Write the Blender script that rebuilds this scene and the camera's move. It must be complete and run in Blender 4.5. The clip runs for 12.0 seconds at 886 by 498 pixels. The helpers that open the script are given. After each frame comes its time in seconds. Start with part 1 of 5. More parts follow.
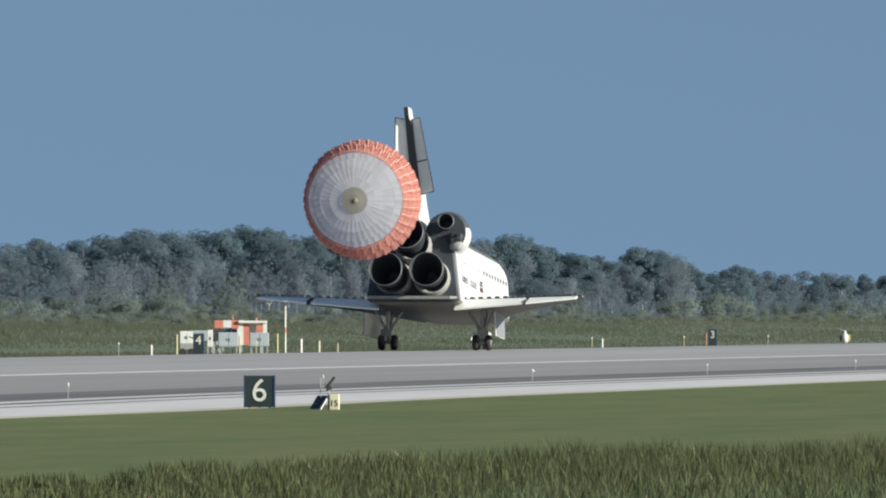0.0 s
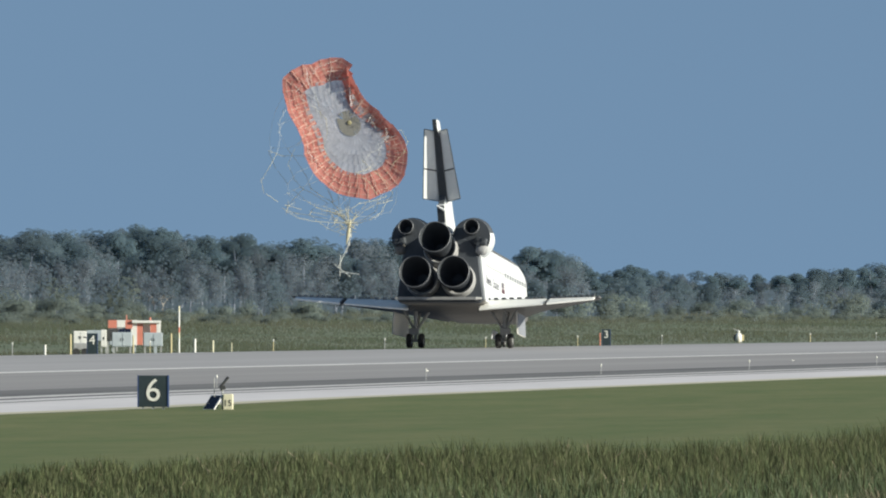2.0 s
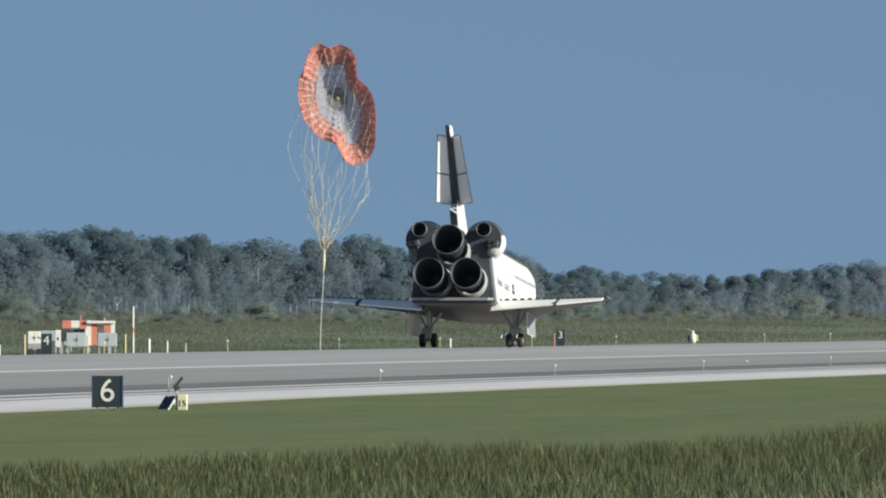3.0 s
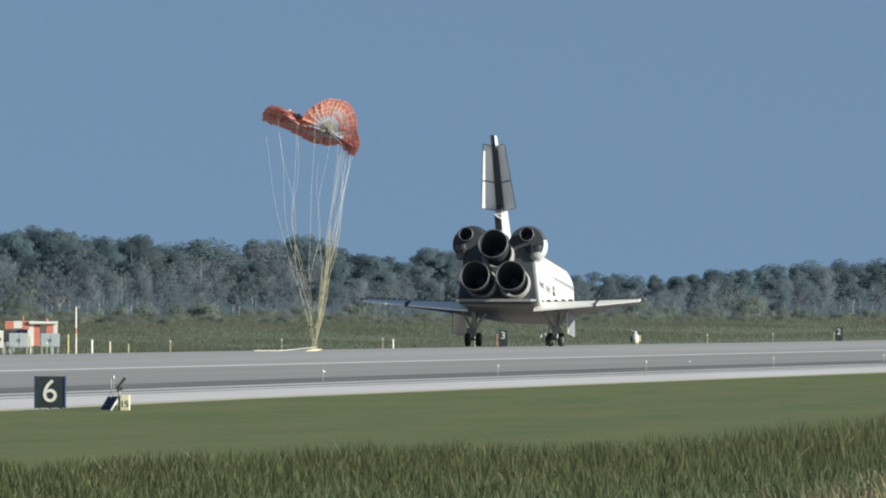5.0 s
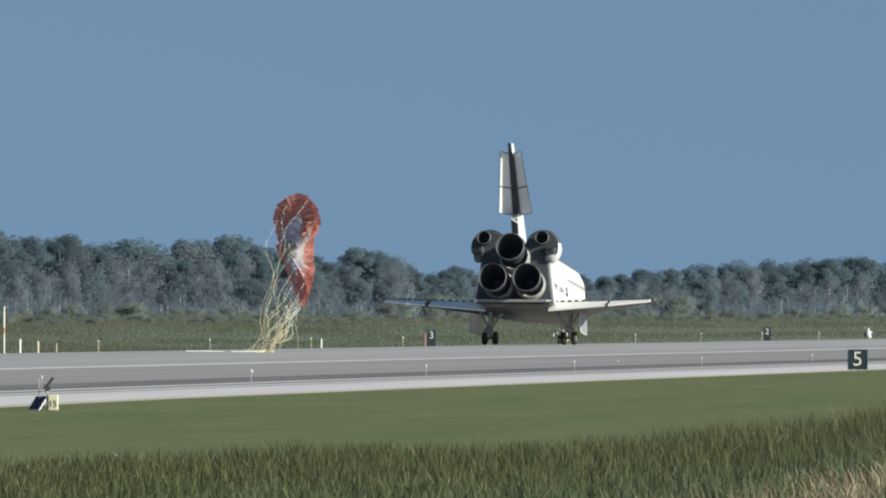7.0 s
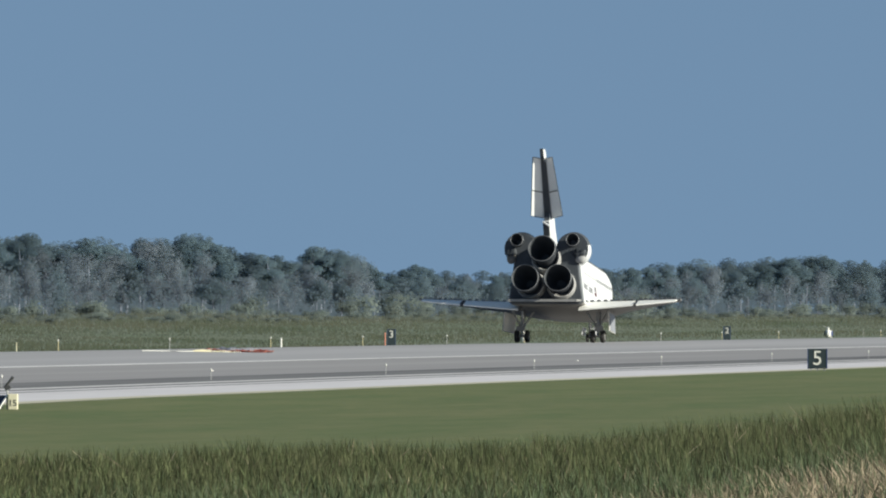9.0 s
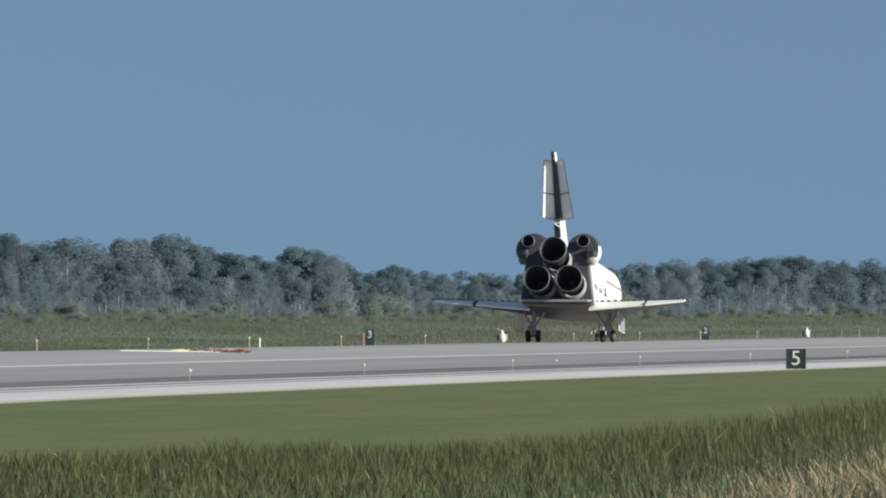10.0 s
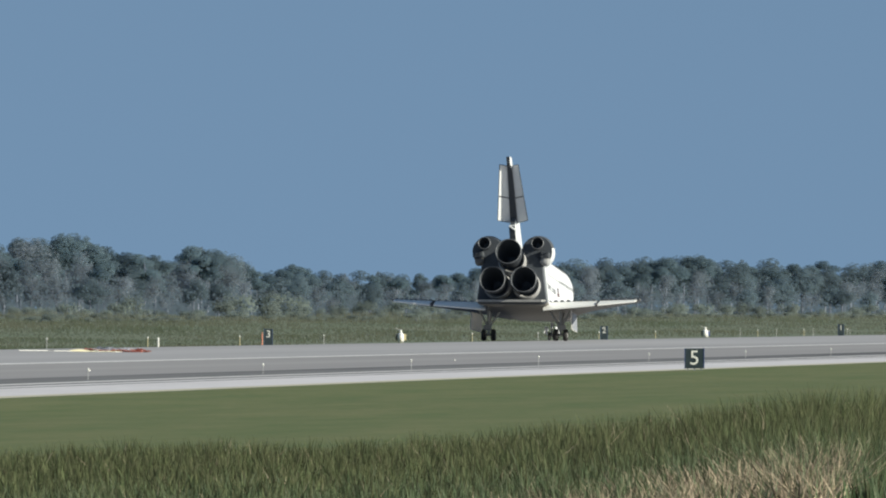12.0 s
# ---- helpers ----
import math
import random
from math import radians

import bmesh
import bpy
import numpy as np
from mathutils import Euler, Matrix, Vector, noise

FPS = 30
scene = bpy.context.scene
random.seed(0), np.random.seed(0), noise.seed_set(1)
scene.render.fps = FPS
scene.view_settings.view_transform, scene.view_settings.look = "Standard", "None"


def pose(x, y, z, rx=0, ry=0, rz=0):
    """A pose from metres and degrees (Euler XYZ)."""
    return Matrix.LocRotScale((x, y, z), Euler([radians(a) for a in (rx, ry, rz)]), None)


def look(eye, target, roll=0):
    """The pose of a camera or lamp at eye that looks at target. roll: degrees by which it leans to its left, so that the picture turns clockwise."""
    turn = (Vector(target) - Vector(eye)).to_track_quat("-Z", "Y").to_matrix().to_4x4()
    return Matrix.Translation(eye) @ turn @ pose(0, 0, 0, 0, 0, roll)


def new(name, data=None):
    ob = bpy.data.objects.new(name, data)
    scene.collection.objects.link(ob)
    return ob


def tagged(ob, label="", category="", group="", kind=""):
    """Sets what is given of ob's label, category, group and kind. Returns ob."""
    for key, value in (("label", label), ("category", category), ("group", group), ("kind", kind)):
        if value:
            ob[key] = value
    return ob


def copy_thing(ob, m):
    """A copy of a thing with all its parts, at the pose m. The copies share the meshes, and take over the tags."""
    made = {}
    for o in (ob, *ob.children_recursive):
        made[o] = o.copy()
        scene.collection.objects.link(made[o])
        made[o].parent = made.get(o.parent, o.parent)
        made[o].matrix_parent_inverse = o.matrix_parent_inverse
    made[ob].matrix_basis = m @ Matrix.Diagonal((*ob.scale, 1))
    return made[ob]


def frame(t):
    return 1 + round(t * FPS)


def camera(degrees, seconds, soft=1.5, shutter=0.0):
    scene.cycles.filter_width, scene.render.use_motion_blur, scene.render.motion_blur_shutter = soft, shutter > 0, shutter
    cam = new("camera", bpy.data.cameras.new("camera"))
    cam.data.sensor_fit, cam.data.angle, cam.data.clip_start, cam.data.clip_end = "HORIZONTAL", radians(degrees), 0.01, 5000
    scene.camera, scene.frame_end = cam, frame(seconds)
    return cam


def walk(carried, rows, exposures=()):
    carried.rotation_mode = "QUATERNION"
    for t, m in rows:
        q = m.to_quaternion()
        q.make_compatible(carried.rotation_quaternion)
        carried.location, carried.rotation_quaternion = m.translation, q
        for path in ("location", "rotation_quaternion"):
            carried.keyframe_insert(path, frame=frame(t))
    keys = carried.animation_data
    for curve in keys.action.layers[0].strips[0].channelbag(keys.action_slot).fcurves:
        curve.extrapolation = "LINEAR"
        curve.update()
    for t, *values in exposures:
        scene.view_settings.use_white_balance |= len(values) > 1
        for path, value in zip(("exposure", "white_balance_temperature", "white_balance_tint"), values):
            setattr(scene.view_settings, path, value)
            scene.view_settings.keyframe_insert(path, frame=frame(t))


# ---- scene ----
# ---- camera: a long lens on a tripod that only turns ----
F = 22550.0                                     # focal length in sight units
EYE = Vector((156.8, 0.0, 2.73))                # beside the runway, whose crown is x = 0, z = 0
VANISH, LEVEL = 4670.0, 552.0                   # the runway's vanishing point, and the horizon
cam = camera(2 * math.degrees(math.atan(784 / F)), 12.0, 2.05)
TURNS = [  # seconds, sideways and upward turn in sight units
    (0, 0, 1.8), (0.5, 67, 0.7), (1, 128, -0.4), (1.5, 167.5, 0.0), (2, 188, 1.6), (2.5, 215, 2.3), (3, 269, 2.2),
    (3.2, 288, 2.8), (4, 328, 3.0), (4.8, 358.5, 3.2), (5, 370.5, 3.2), (5.5, 401, 2.3), (6, 435, 3.0), (6.5, 471.5, 2.9), (7, 497.5, 2.8),
    (7.5, 518, 2.5), (8, 536, 2.2), (8.5, 552, 1.9), (9, 568.5, 1.4), (9.5, 584, 1.3), (10, 606.5, 1.4), (10.5, 658, 1.7), (11, 692, 1.2), (11.5, 727.5, 1.3), (12, 786, 1.0)]
ROLL = 0.02


def aim(u, v):
    yaw, pitch = math.degrees((VANISH - 784 - u) / F), math.degrees((LEVEL - 441 + v) / F)
    return pose(*EYE, 90 + pitch, 0, yaw) @ pose(0, 0, 0, 0, 0, ROLL)


walk(cam, [(t, aim(u, v)) for t, u, v in TURNS], [(0.0, 0.84, 6500, 3), (12.0, 0.84, 6500, 3)])


def bearing(u, v, reach):
    """A place by its sight units (sideways, down) and its distance over the ground."""
    a = (VANISH - u) / F
    return Vector((EYE.x - math.sin(a) * reach, math.cos(a) * reach, EYE.z - (v - LEVEL) / F * reach))


# ---- light: a low sun from the right, slightly behind the camera, in a hazy blue sky ----
SUN_UP, SUN_SIDE = 18.5, 15.0
sun_way = Vector((math.cos(radians(SUN_UP)) * math.cos(radians(SUN_SIDE)), -math.cos(radians(SUN_UP)) * math.sin(radians(SUN_SIDE)), math.sin(radians(SUN_UP))))
lamp = bpy.data.lights.new("sun", "SUN")
lamp.energy, lamp.angle, lamp.color = 3.95, radians(0.6), (1.0, 0.93, 0.82)
sun = new("sun", lamp)
sun.matrix_world = look(sun_way * 300, (0, 0, 0))

world = bpy.data.worlds.new("world")
scene.world = world
world.use_nodes = True
wt = world.node_tree
wt.nodes.clear()
w_out, w_bg, w_sky = wt.nodes.new("ShaderNodeOutputWorld"), wt.nodes.new("ShaderNodeBackground"), wt.nodes.new("ShaderNodeTexSky")
w_co, w_add = wt.nodes.new("ShaderNodeTexCoord"), wt.nodes.new("ShaderNodeVectorMath")
w_sky.sky_type, w_sky.sun_disc = "NISHITA", False
w_sky.sun_elevation, w_sky.sun_rotation = radians(SUN_UP), radians(90 + SUN_SIDE)
w_sky.air_density, w_sky.dust_density, w_sky.ozone_density = 1.0, 1.6, 1.25
w_bg.inputs["Strength"].default_value = 0.09
w_add.inputs[1].default_value = (0, 0, 0.42)     # samples higher sky, so the clear blue reaches down to the horizon
wt.links.new(w_co.outputs["Generated"], w_add.inputs[0])
wt.links.new(w_add.outputs[0], w_sky.inputs["Vector"])
wt.links.new(w_sky.outputs[0], w_bg.inputs["Color"])
wt.links.new(w_bg.outputs[0], w_out.inputs["Surface"])


# ---- materials ----
def material(name, color, rough=0.7, metal=0.0, other=None, size=1.0, fine=12.0, bump=0.0, stretch=(1, 1, 1), spread=(0.35, 0.7), random_tone=0.0, gloss=0.5, through_light=0.0, island=0.0, gaps=0.0):
    """A surface of two tones mixed by large and fine noise, at real-world size."""
    m = bpy.data.materials.new(name)
    m.use_nodes = True
    nt = m.node_tree
    n, l = nt.nodes, nt.links
    p = n["Principled BSDF"]
    p.inputs["Roughness"].default_value, p.inputs["Metallic"].default_value = rough, metal
    p.inputs["Specular IOR Level"].default_value = gloss
    other = other or tuple(c * 0.78 for c in color)
    co, mp = n.new("ShaderNodeTexCoord"), n.new("ShaderNodeMapping")
    mp.inputs["Scale"].default_value = stretch
    l.new(co.outputs["Object"], mp.inputs["Vector"])
    big, small = n.new("ShaderNodeTexNoise"), n.new("ShaderNodeTexNoise")
    big.inputs["Scale"].default_value, big.inputs["Detail"].default_value = 1.0 / size, 4
    small.inputs["Scale"].default_value, small.inputs["Detail"].default_value = fine / size, 3
    for t in (big, small):
        l.new(mp.outputs[0], t.inputs["Vector"])
    add = n.new("ShaderNodeMath")
    add.operation = "MULTIPLY_ADD"
    add.inputs[1].default_value = 0.4
    l.new(small.outputs["Fac"], add.inputs[0])
    sc = n.new("ShaderNodeMath")
    sc.operation = "MULTIPLY"
    sc.inputs[1].default_value = 0.6
    l.new(big.outputs["Fac"], sc.inputs[0])
    l.new(sc.outputs[0], add.inputs[2])
    rg = n.new("ShaderNodeMapRange")
    rg.inputs["From Min"].default_value, rg.inputs["From Max"].default_value = spread
    l.new(add.outputs[0], rg.inputs["Value"])
    mix = n.new("ShaderNodeMix")
    mix.data_type = "RGBA"
    mix.inputs["A"].default_value, mix.inputs["B"].default_value = (*color, 1), (*other, 1)
    l.new(rg.outputs[0], mix.inputs["Factor"])
    last = mix.outputs["Result"]
    if random_tone or island:
        src = n.new("ShaderNodeNewGeometry").outputs["Random Per Island"] if island else n.new("ShaderNodeObjectInfo").outputs["Random"]
        k = island or random_tone
        r2, hs = n.new("ShaderNodeMapRange"), n.new("ShaderNodeHueSaturation")
        r2.inputs["To Min"].default_value, r2.inputs["To Max"].default_value = 1 - k, 1 + k
        l.new(src, r2.inputs["Value"])
        l.new(r2.outputs[0], hs.inputs["Value"])
        l.new(last, hs.inputs["Color"])
        last = hs.outputs[0]
    l.new(last, p.inputs["Base Color"])
    if bump:
        b = n.new("ShaderNodeBump")
        b.inputs["Strength"].default_value, b.inputs["Distance"].default_value = bump, 0.05 * size
        l.new(add.outputs[0], b.inputs["Height"])
        l.new(b.outputs[0], p.inputs["Normal"])
    if through_light:
        tr, ms = n.new("ShaderNodeBsdfTranslucent"), n.new("ShaderNodeMixShader")
        ms.inputs[0].default_value = through_light
        l.new(last, tr.inputs["Color"])
        l.new(p.outputs[0], ms.inputs[1])
        l.new(tr.outputs[0], ms.inputs[2])
        l.new(ms.outputs[0], n["Material Output"].inputs["Surface"])
    if gaps:                                     # even see-through for the gaps in a clump; also softens its shade
        clear, mg = n.new("ShaderNodeBsdfTransparent"), n.new("ShaderNodeMixShader")
        mg.inputs[0].default_value = gaps
        l.new(ms.outputs[0], mg.inputs[1])
        l.new(clear.outputs[0], mg.inputs[2])
        l.new(mg.outputs[0], n["Material Output"].inputs["Surface"])
    return m


M_concrete = material("runway_concrete", (0.41, 0.398, 0.404), 0.9, other=(0.295, 0.287, 0.293), size=11, fine=5, stretch=(1, 0.015, 1))
M_rubber = material("rubber_marked_concrete", (0.085, 0.083, 0.088), 0.9, other=(0.2, 0.195, 0.195), size=4, fine=6, stretch=(1, 0.02, 1))
M_shoulder = material("pale_shoulder", (0.7, 0.672, 0.678), 0.9, other=(0.58, 0.555, 0.565), size=7, fine=8, stretch=(1, 0.15, 1))
M_paint = material("white_runway_paint", (0.86, 0.84, 0.82), 0.8, other=(0.66, 0.64, 0.62), size=2, stretch=(1, 0.2, 1))
# lawn a little bluer and sedge greyer: some haze is in these colours
M_lawn = material("mown_grass", (0.118, 0.152, 0.062), 0.95, other=(0.172, 0.182, 0.085), size=3.4, fine=7, stretch=(1, 0.16, 1), bump=0.15, spread=(0.38, 0.64), gloss=0.15)
M_marsh = material("marsh_grass", (0.132, 0.167, 0.115), 0.95, other=(0.19, 0.195, 0.145), size=9, fine=3, stretch=(1, 0.06, 0.3), spread=(0.36, 0.68), bump=0.1, gloss=0.1)
M_sedge = material("marsh_sedge", (0.143, 0.182, 0.121), 0.9, other=(0.207, 0.209, 0.151), size=26, fine=5, stretch=(1, 0.16, 0.3), spread=(0.36, 0.66), island=0.07, gloss=0.1, through_light=0.5, gaps=0.4)
M_fringe = material("pale_sedge", (0.195, 0.222, 0.172), 0.9, other=(0.242, 0.245, 0.193), size=22, fine=5, stretch=(1, 0.16, 0.3), island=0.07, gloss=0.1, through_light=0.5, gaps=0.4)
M_white = material("white_insulation", (0.575, 0.59, 0.61), 0.75, other=(0.5, 0.515, 0.535), size=1.2, fine=8, bump=0.05)
# black tiles, lifted towards blue-grey to put haze into the colour
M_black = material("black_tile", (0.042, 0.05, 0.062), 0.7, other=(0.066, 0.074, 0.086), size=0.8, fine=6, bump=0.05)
# belly tiles lightened: ground bounce and sheen painted into the colour
M_belly = material("worn_black_tile", (0.11, 0.106, 0.1), 0.5, other=(0.17, 0.162, 0.15), size=2.5, fine=9, bump=0.05)
M_bell = material("dark_nozzle_metal", (0.024, 0.028, 0.035), 0.7, other=(0.04, 0.044, 0.052), size=0.5, gloss=0.2)
# soot-dark lining, raised a touch so that haze sits in the colour
M_inside = material("sooty_nozzle_lining", (0.034, 0.041, 0.051), 0.7, other=(0.05, 0.056, 0.064), size=0.5)
M_rim = material("bare_nozzle_rim", (0.16, 0.165, 0.175), 0.5, 0.3, size=0.3)
M_shield = material("pale_heat_shield", (0.37, 0.37, 0.37), 0.6, other=(0.27, 0.27, 0.27), size=0.5)
M_grey = material("grey_tile", (0.28, 0.28, 0.275), 0.7, other=(0.19, 0.19, 0.19), size=0.6, fine=5)
M_tyre = material("tyre_rubber", (0.02, 0.02, 0.02), 0.8, other=(0.05, 0.05, 0.05), size=0.3)
M_metal = material("painted_gear_metal", (0.5, 0.5, 0.49), 0.5, 0.3, other=(0.3, 0.3, 0.3), size=0.4)
M_edge = material("grey_carbon_edge", (0.13, 0.13, 0.135), 0.5, other=(0.2, 0.2, 0.2), size=0.7)
M_navy = material("navy_lettering", (0.11, 0.11, 0.13), 0.6)
M_flag = material("flag_red", (0.1, 0.04, 0.055), 0.6)


# ---- mesh tools ----
def part(name, bm, mat, parent=None, label="", smooth=False):
    """One mesh object under a thing or a part."""
    me = bpy.data.meshes.new(name)
    bmesh.ops.recalc_face_normals(bm, faces=bm.faces[:])
    if smooth:
        for f in bm.faces:
            f.smooth = True
    bm.to_mesh(me)
    bm.free()
    for m in (mat if isinstance(mat, (list, tuple)) else (mat,)):
        me.materials.append(m)
    ob = new(name, me)
    ob.parent = parent
    return tagged(ob, label)


def box(bm, centre, size, turn=(0, 0, 0), bevel=0.0):
    made = bmesh.ops.create_cube(bm, size=1, matrix=pose(*centre, *turn) @ Matrix.Diagonal((*size, 1)))
    if bevel:
        edges = list({e for v in made["verts"] for e in v.link_edges})
        bmesh.ops.bevel(bm, geom=edges, offset=bevel, segments=2, affect="EDGES", profile=0.5)
    return bm


def rod(bm, a, b, r0, r1=None, seg=12, caps=True):
    a, b = Vector(a), Vector(b)
    m = Matrix.Translation((a + b) / 2) @ (b - a).to_track_quat("Z", "Y").to_matrix().to_4x4()
    bmesh.ops.create_cone(bm, cap_ends=caps, segments=seg, radius1=r0, radius2=r0 if r1 is None else r1, depth=(b - a).length, matrix=m)
    return bm


def loft(bm, rings, closed=True, caps=(True, True)):
    rows = [[bm.verts.new(p) for p in ring] for ring in rings]
    n = len(rows[0])
    for a, b in zip(rows, rows[1:]):
        for i in range(n if closed else n - 1):
            j = (i + 1) % n
            bm.faces.new((a[i], a[j], b[j], b[i]))
    if caps[0]:
        bm.faces.new(rows[0][::-1])
    if caps[1]:
        bm.faces.new(rows[-1])
    return bm


def lathe(bm, profile, origin, axis, seg=32):
    """Turns a profile of (along, radius) round an axis from origin."""
    q = Vector(axis).to_track_quat("Z", "Y")
    o = Vector(origin)
    rings = [[o + q @ Vector((r * math.cos(6.283185 * i / seg), r * math.sin(6.283185 * i / seg), z)) for i in range(seg)] for z, r in profile]
    return loft(bm, rings, caps=(False, False))


def slab(bm, outline, low, high):
    """An outline of (x, y) points between two surfaces z = low(x, y) and z = high(x, y)."""
    a = [bm.verts.new((x, y, low(x, y))) for x, y in outline]
    b = [bm.verts.new((x, y, high(x, y))) for x, y in outline]
    bm.faces.new(a[::-1]), bm.faces.new(b)
    for i in range(len(a)):
        j = (i + 1) % len(a)
        bm.faces.new((a[i], a[j], b[j], b[i]))
    return bm


def thing(name, label, category, at=None, group="", kind=""):
    ob = new(name)
    if at is not None:
        ob.matrix_basis = at
    return tagged(ob, label, category, group, kind)
# ---- the ground, in profile across the runway ----
PROFILE = ((-4500, 2.5), (-330, 2.3), (-165, 1.75), (-105, -0.35), (-76, -1.3), (-61, -1.16), (-45.7, -1.0), (-4, -0.03), (0, 0.0), (4, -0.03), (45.7, -1.0), (61, -1.12),
           (72, -1.3), (100, -1.4), (126, -1.25), (138, -0.6), (152, 0.9), (4500, 1.0))
PX, PZ = [p[0] for p in PROFILE], [p[1] for p in PROFILE]


def height(x):
    return float(np.interp(x, PX, PZ))


def swell(x, y):
    """Raises the near side along the runway, shaped to fit the camera's view."""
    along = float(np.interp(y, (400, 504, 551, 692, 850, 1100), (-0.04, -0.04, 0.07, 0.15, 0.19, 0.2)))
    return along * min(1.0, max(0.0, x / 45)) * min(1.0, max(0.0, (150 - x) / 50))


def sheet(name, xs, ys, z, mats, pick=None, label="", parent=None, lift=0.0):
    """A sheet over a grid of x and y that follows z(x, y)."""
    nx, ny = len(xs), len(ys)
    verts = [(x, y, z(x, y) + lift) for y in ys for x in xs]
    faces = [(j * nx + i, j * nx + i + 1, (j + 1) * nx + i + 1, (j + 1) * nx + i) for j in range(ny - 1) for i in range(nx - 1)]
    me = bpy.data.meshes.new(name)
    me.from_pydata(verts, [], faces)
    for m in mats:
        me.materials.append(m)
    if pick:
        for f in me.polygons:
            f.material_index = pick(f.center)
    ob = new(name, me)
    ob.parent = parent
    return tagged(ob, label, kind="structure")


def land(x, y):
    z = height(x) + swell(x, y) - (0.12 if abs(x) < 60.9 else 0.0)
    if x < -64 and y > 0:
        z += 0.3 * min(1, (-64 - x) / 40) * noise.noise((x * 0.03, y * 0.006, 0))
    if 62 < x < 140:
        z += 0.06 * noise.noise((x * 0.05, y * 0.02, 3))
    return z


gx = sorted({-4500, -2000, -1000, -600, *range(-400, -60, 12), -61, -60.9, -45.7, -4, 0, 4, 45.7, 60.9, 61, *range(64, 164, 4), 200, 400, 1000, 2000, 4500})
gy = [-4500, -2000, -800, -200, *range(0, 1000, 20), *range(1000, 3400, 25), 3800, 4300, 4950]
ground = sheet("ground", gx, gy, land, (M_lawn, M_marsh), lambda c: 1 if c.x < -74 else 0, "wide flat ground of mown grass and marsh grass")
rx = [-45.7, -40, -30, -20, -10, -4, -2, 0, 2, 4, 10, 20, 30, 40, 45.7, 47.4]
ry = [*range(-600, 400, 50), *range(400, 1100, 20), *range(1100, 4000, 50)]
flat = lambda x, y: height(x) + swell(x, y)
runway = sheet("runway", rx, ry, flat, (M_concrete,), None, "crowned grey concrete runway with long streaks")
shoulder_near = sheet("runway_shoulder", [47.4, 50, 55, 61], ry, flat, (M_shoulder,), None, "pale concrete shoulder along the runway's edge")
shoulder_far = sheet("runway_shoulder", [-61, -55, -50, -45.7], ry, flat, (M_shoulder,), None, "pale concrete shoulder along the runway's edge")
sheet("rubber_band", [42.0, 45.7, 46.8], ry, flat, (M_rubber,), None, "dark worn band along the runway edge", runway, 0.006)
for k, (xa, xb) in enumerate(((48.7, 49.8), (51.4, 52.0))):
    sheet("tyre_streak", [xa, xb], ry, flat, (M_rubber,), None, "dark streak along the shoulder", shoulder_near, 0.006)
sheet("shoulder_lip", [59.5, 60.97], ry, flat, (material("sandy_lip", (0.6, 0.56, 0.42), 0.9, size=3, stretch=(1, 0.1, 1)),), None, "sandy lip where the shoulder meets the grass", shoulder_near, 0.008)
sheet("edge_stripe", [47.5, 48.2], ry, flat, (M_paint,), None, "worn white stripe", runway, 0.012)
sheet("worn_lane", [25.6, 30, 40, 41.9], ry, flat, (material("worn_concrete", (0.335, 0.32, 0.318), 0.9, other=(0.25, 0.24, 0.24), size=7, fine=5, stretch=(1, 0.012, 1)),), None, "darker worn concrete lane", runway, 0.004)
sheet("side_stripe", [24.0, 25.2], ry, flat, (M_paint,), None, "worn white stripe", runway, 0.008)

# ---- the space shuttle orbiter: y ahead, origin at the belly's rear edge ----
def section(y, wb, ws, zs, top, low=0.0, n=9):
    """A fuselage section: flat belly, sides that lean in, a round roof."""
    chine = 0.225 / ((zs - low) / 2 - 0.25)
    right = [(wb * 0.5, low), (wb - 0.25, low), (wb, low + 0.25), (wb + (ws - wb) * 0.5 * chine, low + 0.25 + 0.225), (wb + (ws - wb) * 0.5, (low + zs) / 2)]
    right += [(ws * math.cos(a) ** 0.8 if a < 1.57 else 0.0, zs + (top - zs) * math.sin(a)) for a in [1.5708 * i / n for i in range(n + 1)]]
    pts = right + [(-x, z) for x, z in right[-2::-1]]
    return [(x, y, z) for x, z in pts]


shuttle = thing("space_shuttle", "white and black winged space shuttle rolling on its landing gear", "spacecraft")
SECTIONS = [(-0.25, 3.36, 2.95, 3.5, 5.2), (2.5, 3.2, 2.8, 3.5, 5.5), (5.7, 2.98, 2.66, 3.4, 5.6), (12, 2.75, 2.62, 3.3, 5.6), (18, 2.72, 2.61, 3.25, 5.55, 0.08), (24, 2.7, 2.6, 3.2, 5.5, 0.3),
            (25.6, 2.6, 2.5, 3.1, 5.35, 0.4), (27, 2.4, 2.3, 2.9, 4.8, 0.5), (28.6, 2.1, 2.0, 2.5, 4.0, 0.6), (30.5, 1.6, 1.55, 2.1, 3.2, 0.72), (32, 0.95, 0.9, 1.7, 2.3, 0.9), (32.9, 0.25, 0.25, 1.3, 1.5, 1.05)]
bm = bmesh.new()
loft(bm, [section(*s) for s in SECTIONS])
bmesh.ops.recalc_face_normals(bm, faces=bm.faces[:])
for f in bm.faces:
    c, f.smooth = f.calc_center_median(), True
    if f.normal.z < -0.6 or max(v.co.z for v in f.verts) < 0.3 or (f.normal.z < -0.2 and c.z < 0.8) or (c.y > 14 and max(v.co.z for v in f.verts) < 1.2):
        f.material_index = 1
    if f.normal.y < -0.7 and c.y < 1:
        f.material_index, f.smooth = 2, False
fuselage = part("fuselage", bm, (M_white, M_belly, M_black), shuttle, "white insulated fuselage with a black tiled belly")

